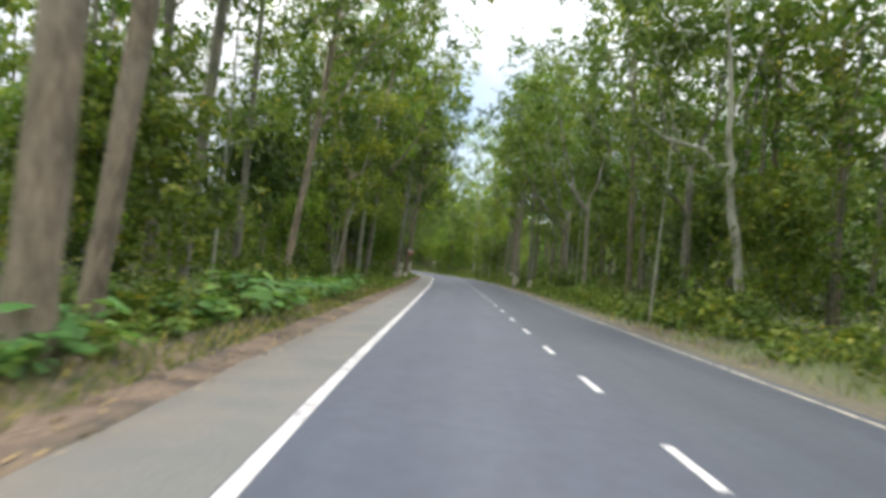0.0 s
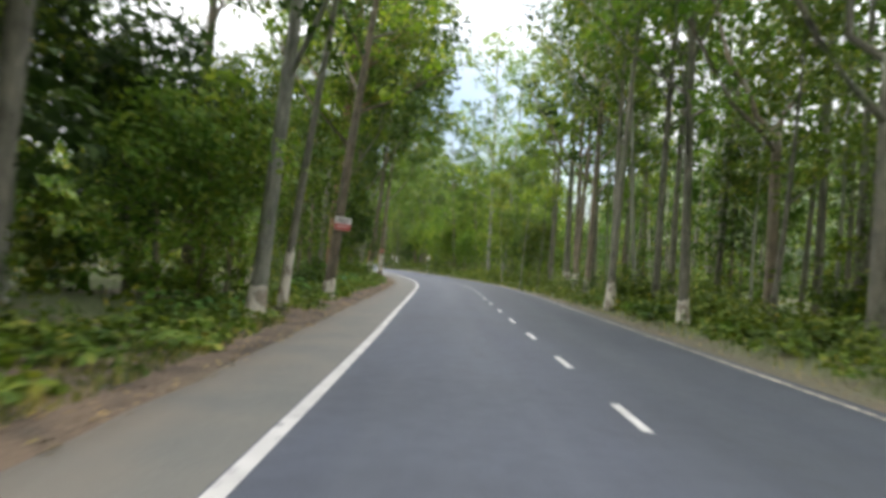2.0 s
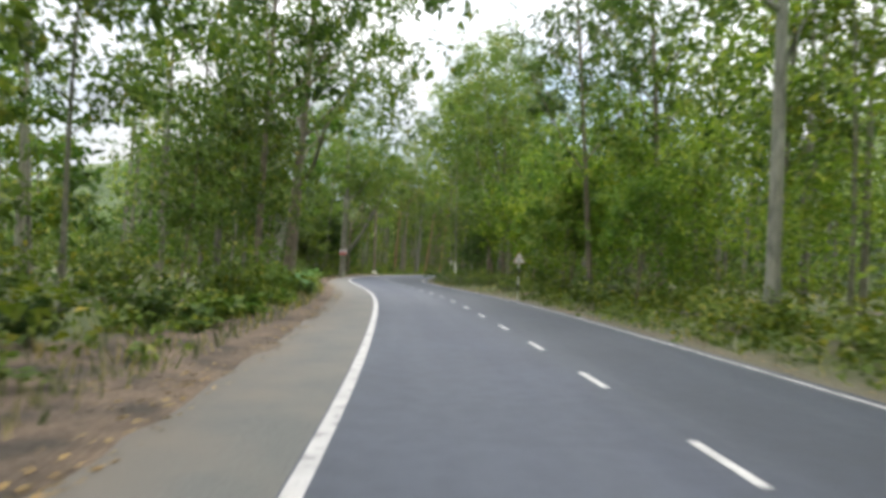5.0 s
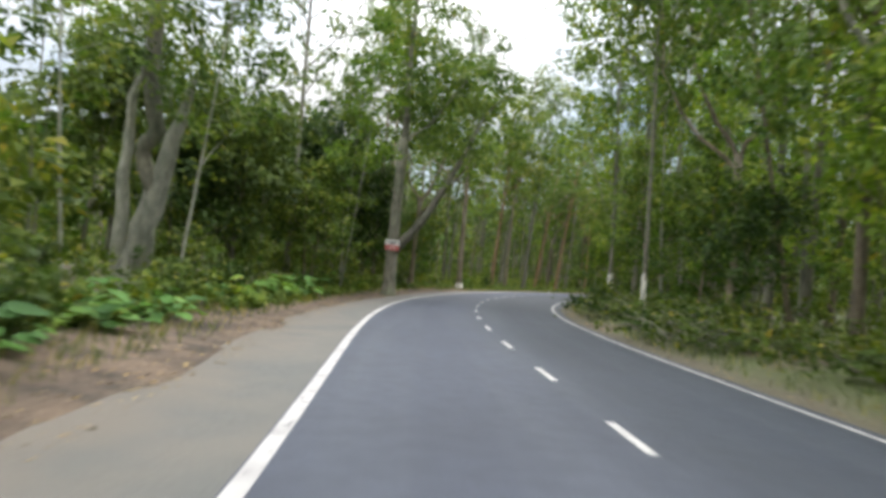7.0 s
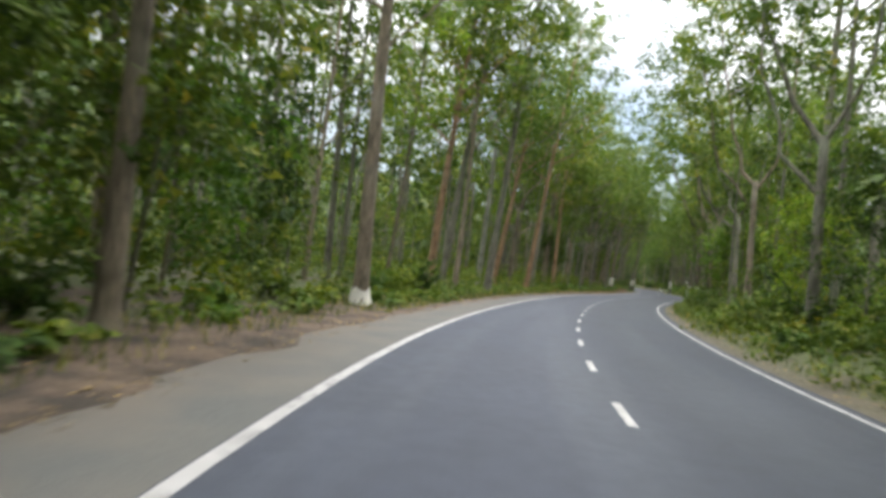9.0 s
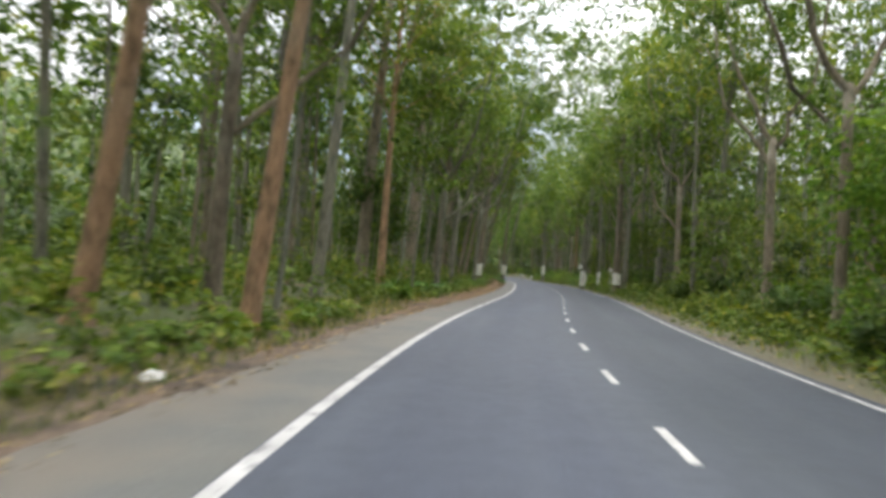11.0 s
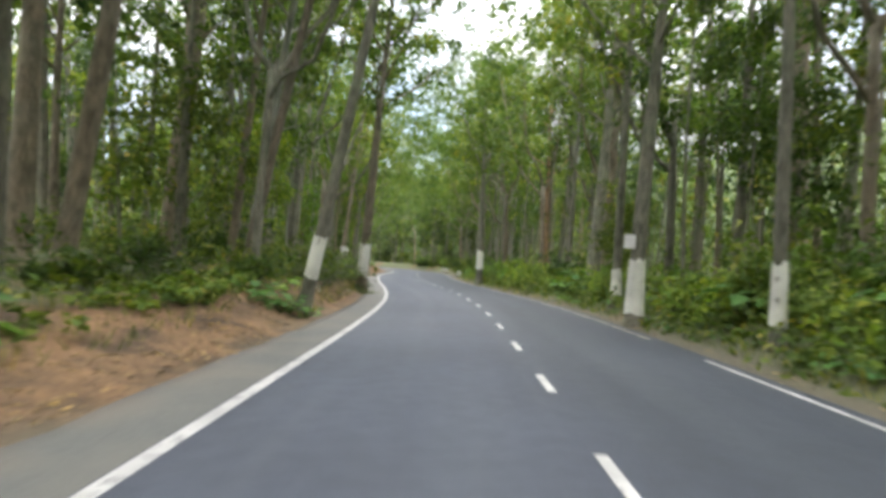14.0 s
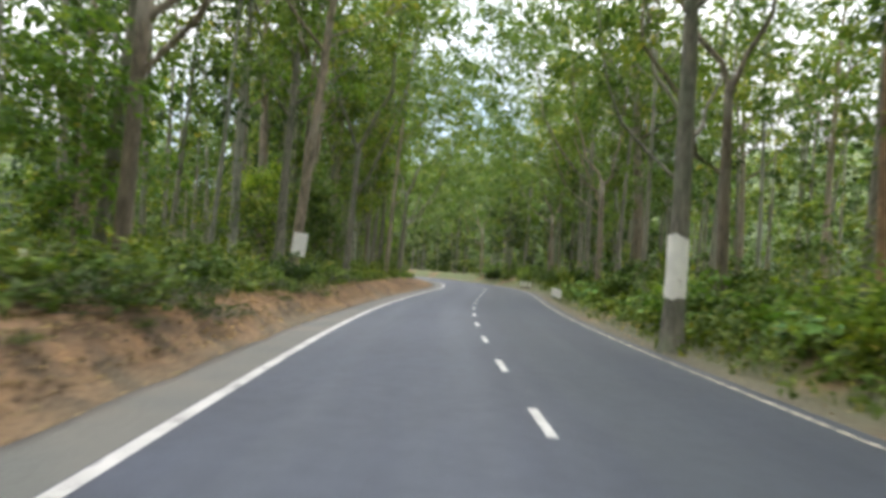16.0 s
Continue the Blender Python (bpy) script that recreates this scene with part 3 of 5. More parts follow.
# s, lat, trunk diameter, kind, bark, lean toward the road, lean along it, painted band
PLACED = [
    (8.9, 7.36, 0.63, T, BROWN, 3, 0, None), (11.8, 8.14, 0.43, T, BROWN, 5, 0, None), (13.4, 8.92, 0.35, T, BROWN, 4, 1, None),
    (20.2, 9.88, 0.40, T, GREY, 3, 0, None), (22.1, 9.67, 0.12, S, PALE, 4, 0, None), (27.2, 10.51, 0.32, T, GREY, 2, 0, None),
    (37.8, 8.45, 0.14, S, PALE, 9, 0, None), (51.6, 8.86, 0.35, T, PALE, 1, 0, None), (57.0, 8.88, 0.42, T, GREY, 3, 0, None),
    (65.0, 6.95, 0.45, T, PALE, 2.5, 0, (0.0, 0.9)), (43.6, 13.9, 0.16, S, PALE, 9, 0, None), (66.9, 6.7, 0.26, T, GREY, 5, 0, (0.1, 1.7)),
    (73.9, 6.5, 0.42, T, BROWN, 5, 0, (0.0, 0.75)), (86.1, 8.33, 0.75, T, RED, 1, 0, None), (81.8, 11.08, 0.23, S, PALE, 2, 0, None),
    (104.8, 7.3, 0.38, T, BROWN, 3, 0, (0.1, 1.4)), (109.4, 6.35, 0.38, T, BROWN, 2, 0, (0.6, 2.05, 2.15, 2.6)),
    (29.3, -6.10, 0.11, S, PALE, 1, 0, None), (53.8, -7.54, 0.09, S, PALE, 0, 0, None),
    (68.1, -7.85, 0.20, S, GREY, 1, 0, None), (79.1, -5.57, 0.36, T, GREY, 0, 0, (0.2, 1.3)), (80.6, -6.10, 0.34, T, GREY, 1, 0, (0.1, 1.0)), (71.3, -6.3, 0.37, T, GREY, 1, 0, (0.1, 0.9)),
    (79.9, -7.94, 0.37, T, GREY, 0, 0, None), (90.1, -6.91, 0.40, T, BROWN, 1, 0, (0.1, 0.9)), (104.3, -7.6, 0.44, T, GREY, 1, 0, (0.0, 0.5)),
    (99.5, -7.7, 0.55, T, GREY, 0, 0, (0.1, 1.4)), (95.2, -7.28, 0.39, T, BROWN, 0, 0, (0.1, 1.3)), (94.1, -7.06, 0.33, T, BROWN, -2, 0, (0.1, 1.3)),
    (105.4, -5.35, 0.12, S, PALE, 0, 0, None), (100.7, -5.75, 0.10, S, GREY, 0, 0, None), (114.5, -5.78, 0.11, S, PALE, 2, 0, None),
    (155.2, 8.43, 0.81, T, BROWN, 5, 0, None), (169.3, 10.45, 0.09, S, PALE, -2, 0, None), (172.4, 8.95, 0.11, S, PALE, 4, 0, None),
    (188.5, 7.43, 0.11, S, PALE, 5, 0, None), (193.1, 8.86, 0.14, S, PALE, 6, 0, None), (195.6, 9.49, 0.16, S, GREY, -3, 0, None),
    (217.1, 7.11, 0.53, T, BROWN, 1, 0, (0.0, 0.5)), (250.0, 10.19, 0.48, T, PALE, 3, 0, None), (272.3, 13.05, 0.33, T, BROWN, 1, 0, None),
    (183.2, -7.15, 0.22, T, GREY, 0, 0, (0.5, 1.9)), (195.2, -7.08, 0.27, T, GREY, 1, 0, (1.0, 2.1)), (180.8, -12.90, 0.32, T, PALE, 2, 0, None),
    (234.8, 9.44, 0.51, T, RED, 3, 0, None), (236.4, 10.02, 0.22, T, GREY, 5, 0, None), (236.8, 8.34, 0.37, T, BROWN, 3, 0, None),
    (238.8, 6.74, 0.49, T, GREY, 5, 0, None), (252.8, 9.7, 0.50, T, RED, 6, 0, None), (255.2, 7.35, 0.46, T, RED, 5, 0, None),
    (276.8, 9.75, 0.49, T, RED, 2, 0, None), (272.6, 14.80, 0.56, T, GREY, 2, 0, None), (280.8, 16.91, 0.40, T, GREY, 3, 0, None),
    (299.8, 13.23, 0.54, T, PALE, 3, 0, None), (297.0, 10.07, 0.65, T, BROWN, 4, 0, None), (296.8, 12.03, 0.32, T, PALE, 4, 0, None),
    (305.1, 16.03, 0.47, T, GREY, 3, 0, None), (315.2, 11.55, 0.52, T, BROWN, 3, 0, None), (314.7, 7.68, 0.65, T, BROWN, 3, 0, (0.7, 1.9)),
    (310.1, 11.46, 0.40, T, BROWN, 4, 0, None), (312.7, 14.32, 0.50, T, BROWN, 4, 0, None), (327.2, 5.4, 0.37, T, GREY, 10, 0, (1.0, 2.2)),
    (318.2, 9.36, 0.41, T, BROWN, 7, 0, None), (324.0, 10.5, 0.55, T, BROWN, 8, 0, None), (343.0, 4.99, 0.52, T, BROWN, 4, 0, (0.85, 2.45)),
    (339.0, 13.0, 0.48, T, BROWN, 5, 0, None), (350.0, 11.8, 0.52, T, GREY, 4, 0, None), (378.2, 7.71, 0.47, T, BROWN, 6, 0, None),
    (395.7, 6.45, 0.30, T, BROWN, 3, 0, None), (307.3, -5.71, 0.75, T, BROWN, 0, 0, (0.85, 1.9)), (307.4, -6.35, 0.60, T, GREY, 0, 0, None),
    (323.2, -5.85, 0.33, T, GREY, 1, 0, (0.5, 1.9)), (330.8, -4.8, 0.58, T, GREY, -1, 0, (0.4, 2.2)), (337.4, -6.1, 0.42, T, GREY, 0, 0, (0.4, 1.5)),
    (367.1, -4.80, 0.55, T, GREY, 0, 0, (1.35, 2.95)), (368.2, -10.77, 0.51, T, RED, 1, 0, None), (295.6, -7.30, 0.60, T, GREY, 0, 0, None),
    (331.0, 8.1, 0.38, T, BROWN, 9, 0, None), (332.5, 9.0, 0.34, T, BROWN, 6, 0, None), (336.5, 9.3, 0.42, T, PALE, 6, 0, None),
    (348.1, -8.34, 0.81, T, GREY, 0, 0, None), (296.4, -8.87, 0.25, T, GREY, 2, 0, None), (284.6, -7.69, 0.28, T, GREY, 2, 0, None), (355.8, -9.24, 0.41, T, GREY, 1, 0, None),
]
taken = []
for i, (s, lat, dia, kind, bark, lean, along, band) in enumerate(PLACED):
    v = (i * 7 + 3) % 5 if s < 225 or kind == S else (0, 3, 0, 4)[i % 4]
    size = "tall" if kind == T else "slender"
    look_of = f"{size} {LOOKS[bark.name]} forest tree standing on the roadside verge"
    if band:
        look_of = f"{size} {LOOKS[bark.name]} tree with a {'faded dirty' if s < 120 else 'white'} whitewashed band"
    tree = build_tree(kind, v, dia, bark, band, "tree", look_of, i, None, s < 120)
    tree.matrix_basis = stand(s, lat, lean, i * 77.0 % 360, along)
    taken.append((s, lat, dia))


# forked tree and the big tree with a second limb
def forked_tree(s, lat, dia, bark, splits, v, lean, label, seed, full=12, wide=2.2, sweep=0.0, bow=0.1):
    h, sk = shape_of(T, v)
    rng = random.Random(seed)
    root = new("tree")
    verts, faces = [], []
    low = max(q[0] for q in splits)
    zs = [-0.5, 0.0, 0.2, 0.5, 1.0] + [low * f for f in (0.3, 0.6, 0.8, 1.0)]
    zs = sorted(set(z for z in zs if z <= low))
    tube(verts, faces, [Vector((0, 0, z)) for z in zs], [trunk_radius(z, h, dia) for z in zs], 12, rng)
    child("trunk", mesh_from("trunk", verts, faces, bark, True), root)
    for z0, out, up, r in splits:
        verts, faces = [], []
        a = Vector((0, 0, z0 - 0.25))
        b = Vector((out[0], out[1], z0 + up))
        pts = [a + (b - a) * f + Vector((out[0], out[1], 0)) * sweep * math.sin(f * 3.14) + Vector((0, 0, -math.sin(f * 3.14) * 0.12 * up * (abs(out[0]) > 1))) + Vector((rng.uniform(-bow, bow), rng.uniform(-bow, bow), 0)) * (0 < f) for f in (0, .12, .25, .4, .6, .8, 1)]
        tube(verts, faces, pts, [r * (1 - 0.7 * f) for f in (0, .12, .25, .4, .6, .8, 1)], 9, rng)
        for f, q in zip((.6, .8, 1), pts[4:]):
            for _ in range(2):
                e = q + Vector((rng.uniform(-1.8, 1.8), rng.uniform(-1.8, 1.8), rng.uniform(0.4, 1.8)))
                tube(verts, faces, [q, q.lerp(e, .5) + Vector((0, 0, .2)), e], [r * .25, r * .16, r * .05], 5, rng)
        limb = child("limb", mesh_from("limb", verts, faces, bark, True), root)
        gen = np.random.default_rng(seed + int(z0 * 10))
        cs = [pts[4], pts[5], pts[6]] + [pts[5 + (j % 2)] + Vector((rng.uniform(-wide, wide), rng.uniform(-wide, wide), rng.uniform(-.6, 1.8))) for j in range(full)]
        child("crown", leaf_mesh("crown", *leaf_cloud(gen, cs, 0.64, 66, 0.29, 0.19, fine=True), LEAF_MID), limb)
    tagged(root, label, "tree")
    root.matrix_basis = stand(s, lat, lean)
    taken.append((s, lat, dia))
    return root


def gnarled_tree(s, lat, stems, tips, label, seed, pale=(0, 1), leaf=LEAF_DARK):
    """Old tree of several bent stems; each stem is a row of (x, y, z, radius)."""
    rng = random.Random(seed)
    root = new("tree")
    for i, stem in enumerate(stems):
        pts, radii = [], []
        for k, (a, e) in enumerate(zip(stem, stem[1:])):
            for f in (0.0, 0.33, 0.67):
                p = Vector(a[:3]).lerp(Vector(e[:3]), f) + (Vector((rng.uniform(-.07, .07), rng.uniform(-.07, .07), 0)) if k or f else Vector())
                pts.append(p)
                radii.append(a[3] + (e[3] - a[3]) * f)
        pts.append(Vector(stem[-1][:3]))
        radii.append(stem[-1][3])
        verts, faces = [], []
        tube(verts, faces, pts, radii, 10, rng, 0.13)
        child("stem", mesh_from("stem", verts, faces, BARK_PALE if i in pale else BARK_GREY, True), root)
    gen = np.random.default_rng(seed)
    cs = [Vector(t) + Vector((rng.gauss(0, 1.1), rng.gauss(0, 1.1), rng.gauss(0, 0.6))) for t in tips for _ in range(7)]
    child("crown", leaf_mesh("crown", *leaf_cloud(gen, cs, 0.5, 46, 0.22, 0.14, fine=True), leaf), root)
    tagged(root, label, "tree")
    root.matrix_basis = stand(s, lat, 0)
    taken.append((s, lat, 0.9))


gnarled_tree(172.6, 10.4, [
    [(0, 0, -0.4, 0.55), (0.08, 0, 0.4, 0.44), (0.4, 0, 1.8, 0.36), (0.8, 0, 3.4, 0.28), (1.2, 0.1, 4.9, 0.17), (1.45, 0.2, 6.2, 0.08)],
    [(-0.15, 0.05, -0.3, 0.3), (-0.3, 0, 1.6, 0.2), (-0.28, 0, 3.2, 0.16), (-0.2, 0, 5.4, 0.12), (0.1, 0.1, 6.3, 0.07)],
    [(0.62, 0, 2.7, 0.2), (0.2, 0.05, 3.9, 0.24), (0.5, 0.05, 4.6, 0.22), (0.22, 0, 6.0, 0.24), (0.3, 0, 9.0, 0.19), (-0.7, 0.2, 11.8, 0.09)],
    [(0.3, 0, 8.8, 0.15), (0.9, 0, 9.8, 0.12), (1.6, 0.1, 12.2, 0.05)]],
    [(-0.9, 0, 12.2), (1.8, 0, 12.3), (0.6, 1, 10.6), (1.5, 0.2, 6.6), (0.2, 0.4, 6.8), (-2.2, 0.5, 11.0), (2.6, 0.4, 9.0)],
    "gnarled old tree with pale twisting stems", 501)
forked_tree(191.9, 5.5, 0.74, BARK_GREY, [(3.6, (-0.1, 0.3), 14.0, 0.3), (2.7, (4.4, 0.4), 8.0, 0.3), (9.0, (3.2, 0.5), 3.5, 0.12)], 2, 1,
            "large grey tree with a thick limb slanting toward the road", 502, 26, 3.0)
gnarled_tree(28.0, -9.1, [
    [(0, 0, -0.4, 0.25), (0, 0, 0.9, 0.19), (-0.08, 0, 2.3, 0.175), (-0.3, 0, 3.05, 0.19), (-0.62, 0, 4.6, 0.155), (-0.77, 0, 6.1, 0.14), (-0.95, 0, 7.5, 0.12), (-1.02, 0, 8.8, 0.1), (-1.5, 0.2, 13.5, 0.04)],
    [(-0.75, 0, 6.1, 0.07), (-1.3, 0, 6.05, 0.085), (-1.8, 0, 6.6, 0.08), (-2.5, 0.1, 6.8, 0.07), (-3.3, 0.1, 6.95, 0.055), (-3.9, 0.2, 7.3, 0.04), (-4.6, 0.2, 7.8, 0.02)],
    [(-2.75, 0.1, 6.85, 0.035), (-3.05, 0.1, 7.6, 0.028), (-3.5, 0, 8.5, 0.012)],
    [(-0.97, 0, 7.9, 0.05), (-0.3, 0.3, 9.6, 0.035), (0.4, 0.3, 11.6, 0.015)]],
    [(-1.5, 0.2, 13.6), (0.5, 0.3, 12.0), (-2.4, 0, 12.6), (-0.6, 0.6, 14.2)],
    "pale smooth-barked crooked tree with a bare branch", 503, (0, 1, 2, 3), LEAF_MID)

# trees whose limbs arch over the road
ar = random.Random(4)
for i, (s, lat) in enumerate(((90, 9.6), (99, 9.8), (118, 8.0), (44, 9.0), (64, -8.5), (205, 7.6), (222, -8.0), (262, -7.6), (283, 7.8), (291, -7.8), (304, 7.4), (317, -8.0),
                              (331, 7.8), (351, -9.6), (356, 7.6), (372, -7.8), (386, 7.0), (396, -7.6), (410, 7.6), (424, -7.8), (438, 7.4), (452, -7.6), (52, -7.8), (72, -9.6), (34, -9.0), (236, -8.2), (250, -9.0), (272, -8.4), (300, -9.2), (325, -8.8), (338, -8.6), (361, -8.6), (380, -8.8), (404, -8.6),
                              (296, 8.6), (366, 8.8), (346, 9.0), (258, 9.6), (168, -9.5), (182, -10.5), (208, -8.8))):
    way = 1 if lat > 0 else -1
    reach = ar.uniform(2.6, 5.2)
    forked_tree(s, lat, ar.uniform(0.34, 0.5), (BARK_GREY, BARK_BROWN)[i % 2],
                [(ar.uniform(4.5, 6.5), (way * reach, ar.uniform(-2.5, 2.5)), ar.uniform(7.5, 10.5), 0.1), (ar.uniform(6.5, 7.5), (way * 2.2, ar.uniform(-2, 2)), 10.0, 0.12),
                 (7.0, (-way * 1.8, ar.uniform(-1, 1)), 9.0, 0.1)], i % 5, 2, "tall tree with leafy limbs arching over the road", 520 + i, 15, 2.0, 0.22, 0.3)

# the rest of the forest: a few shapes, repeated
pool = {}
for kind, barks, dia, count in ((T, (BARK_GREY, BARK_BROWN, BARK_PALE, BARK_GREY, BARK_BROWN), 0.34, 5), (S, (BARK_GREY, BARK_PALE, BARK_GREY, BARK_BROWN, BARK_PALE), 0.15, 5), (U, (BARK_GREY, BARK_BROWN, BARK_GREY, BARK_BROWN), 0.09, 4)):
    for v in range(count):
        words = {T: "tall straight {} tree among the forest", S: "slender leafy {} tree in the forest edge", U: "young leafy {} understorey tree near the ground"}[kind]
        tree = build_tree(kind, v, dia * (0.85 + 0.12 * v), barks[v], None, "tree", words.format(LOOKS[barks[v].name]), 900 + v)
        tagged(tree, group={T: "tall forest trees", S: "slender forest trees", U: "understorey trees"}[kind])
        pool[(kind, v)] = [tree, False]

for v, (bark, dia) in enumerate(((BARK_BROWN, 0.52), (BARK_PALE, 0.46), (BARK_GREY, 0.6), (BARK_BROWN, 0.7))):
    tree = build_tree(T, (0, 3, 0, 3)[v], dia, bark, None, "tree", f"tall thick {LOOKS[bark.name]} tree among the forest", 950 + v)
    pool[(T, 5 + v)] = [tagged(tree, group="tall forest trees"), False]


def put(kind, v, m):
    tree, used = pool[(kind, v)]
    if used:
        return copy_thing(tree, m)
    pool[(kind, v)][1] = True
    tree.matrix_basis = m
    return tree


rng = random.Random(11)
# open spots that stay clear of large trees
taken += [(174.5, 8.8, 2.2), (166, 9.5, 3.2), (161, 9.2, 2.8), (171, 9.4, 2.4), (156.5, 11, 2.0), (158, -8.5, 5), (165, -8, 4), (152, 10, 3), (180, 8, 2.5), (12, -8, 4), (36, -8, 3), (245, -8, 4), (272, 8, 2), (300, -6.5, 2), (355, -7, 2)]


def scatter(kind, choose, count, near, far, s0, s1, gap, sides=(1, -1), bias=1.6, scale=(0.85, 1.15)):
    done = tries = 0
    while done < count and tries < count * 30:
        tries += 1
        side = sides[tries % len(sides)]
        lo = near[0] if side > 0 else near[1]
        lat = side * (lo + (far - lo) * rng.random() ** bias)
        s = rng.uniform(s0, s1)
        if any(abs(s - a) < gap + d and (s - a) ** 2 + (lat - b) ** 2 < (gap + d) ** 2 for a, b, d in taken):
            continue
        if kind == T and 60 < s < 136 and lat > 8.5 and rng.random() < 0.65:
            continue
        taken.append((s, lat, 0.1))
        k = rng.uniform(*scale)
        m = stand(s, lat, rng.gauss(2.2, 2.0), rng.uniform(0, 360), rng.gauss(0, 1.5), 0.05) @ Matrix.Diagonal((k, k, k * rng.uniform(0.9, 1.12), 1))
        put(kind, choose(s), m)
        done += 1


scatter(T, lambda s: 5 + rng.randrange(4), 44, (9.0, 8.0), 19, 240, 410, 2.0, bias=1.2)
scatter(T, lambda s: rng.choice((0, 3, 3, 0, 4)) if s > 225 else rng.randrange(5), 62, (8.5, 8.0), 17, -5, 440, 2.0)
scatter(S, lambda s: rng.randrange(5), 54, (8.2, 7.6), 15, -5, 440, 1.3)
scatter(U, lambda s: rng.randrange(4), 46, (8.4, 7.0), 13, 0, 235, 1.0)
scatter(U, lambda s: rng.randrange(4), 16, (9.5, 8.5), 15, 235, 430, 1.0)
deep = leaf_mesh("crown", *leaf_cloud(np.random.default_rng(88), shape_of(U, 0)[1][2], 0.45, 62, 0.22, 0.14, 0.8, fine=True), LEAF_DEEP)
pool[(U, 9)] = [build_tree(U, 0, 0.1, BARK_GREY, None, "tree", "dense dark green tree at the forest edge", 970, deep), False]
tagged(pool[(U, 9)][0], group="dark grove trees")
# dark-leaved trees; those before 72 m are added in place of canopy shade
for s, lat, v, k in ((180, 12.2, 9, 1.3), (182.5, 10.8, 9, 1.3), (185, 12.0, 9, 1.35), (187.5, 13.4, 9, 1.5), (178, 14.8, 9, 1.5), (58, 11.5, 9, 1.3), (62.5, 13, 9, 1.5), (67, 11.2, 9, 1.2), (71, 12.0, 9, 1.3),
                     (24, 13.5, 9, 1.2), (34, 13.2, 9, 1.3), (45, 13.2, 9, 1.3), (40, -11.8, 9, 1.2), (193, 12.2, 9, 1.6), (197, 10.8, 9, 1.5), (200, 13.4, 9, 1.8), (204, 11.4, 9, 1.4), (209, 13.2, 9, 1.6), (259, -8.3, 1, 1.25), (262, -10.2, 1, 1.3),
                     (150, -8.0, 1, 1.3), (154, -9.6, 1, 1.6), (158, -8.2, 1, 1.2), (161, -10.5, 1, 1.7), (166, -8.8, 1, 1.4), (147, -11.0, 1, 1.6), (170, -11.5, 1, 1.6)):
    put(U, v, stand(s, lat, 0, s * 50 % 360) @ Matrix.Diagonal((k, k, k, 1)))


def forest_behind(gen, n, lat0, lat1, s0, s1, low, per, leaf, start=0.25):
    """Foliage centres and trunks of the deeper forest, joined."""
    sides = np.where(gen.random(n) < 0.5, 1, -1)
    lats = sides * (lat0 + (lat1 - lat0) * gen.random(n))
    ss = gen.uniform(s0, s1, n)
    tv, tf, cs = [], [], []
    for s, lat in zip(ss, lats):
        p = at(s, lat, rise(s, lat))
        tall = gen.random() > low and not (58 < s < 142 and lat > 9 and gen.random() < 0.85)
        tall = tall and not (162 < s < 184 and 0 < lat < 14)
        h = gen.uniform(14, 24) if tall else gen.uniform(2.5, 8)
        r = h * gen.uniform(0.007, 0.0135)
        lean = gen.normal(0, 0.035, 2) + np.array([0, -0.043])
        b0 = len(tv)
        for z in (-0.3, h * 0.3, h * 0.65, h * 0.97):
            for k in range(6):
                a = k * math.pi / 3
                q = r * (1 - 0.85 * max(z, 0) / h)
                tv.append((p.x + lean[0] * z + q * math.cos(a), p.y + lean[1] * z + q * math.sin(a), p.z + z))
        for ring in range(3):
            for k in range(6):
                a, c = b0 + ring * 6 + k, b0 + ring * 6 + (k + 1) % 6
                tf.append((a, c, c + 6, a + 6))
        m = 22 if tall else 11
        z = h * (gen.uniform(start, 1.0, m) if tall else gen.uniform(0.12, 1.0, m))
        spread = (2.9 if tall else 1.3) * (1.1 - 0.5 * z / h)
        ang, rad = gen.uniform(0, 6.28, m), spread * np.sqrt(gen.random(m))
        cs.append(np.stack([p.x + lean[0] * z + rad * np.cos(ang), p.y + lean[1] * z + rad * np.sin(ang), p.z + z], 1))
    v, f = leaf_cloud(gen, np.concatenate(cs), 0.62, per * 2, leaf * 0.75, leaf * 0.45, fine=True)
    return tv, tf, v, f


def thicket(gen, *args, mats):
    for mat in mats:
        tv, tf, v, f = forest_behind(gen, *args)
        tagged(new("forest_trunk_mass", mesh_from("forest_trunk_mass", tv, tf, BARK_GREY, True)), "many thin grey trunks deep in the forest", "forest", "", "stuff")
        tagged(new("forest_foliage_mass", leaf_mesh("forest_foliage_mass", v, f, mat)), "dense mixed green foliage deep in the forest", "forest", "", "stuff")


gen = np.random.default_rng(77)
thicket(gen, 110, 10.5, 24, -5, 235, 0.45, 14, 0.52, mats=(LEAF_MID, LEAF_DARK, LEAF_FRESH))
thicket(gen, 115, 10.5, 26, 235, 460, 0.3, 14, 0.52, 0.4, mats=(LEAF_MID, LEAF_DARK, LEAF_DEEP))
thicket(gen, 210, 20, 42, -5, 520, 0.25, 10, 0.9, mats=(LEAF_MID, LEAF_DARK))
thicket(gen, 130, 8, 34, 430, 600, 0.3, 14, 0.75, mats=(LEAF_FAR_SHADE, LEAF_FAR_SHADE))


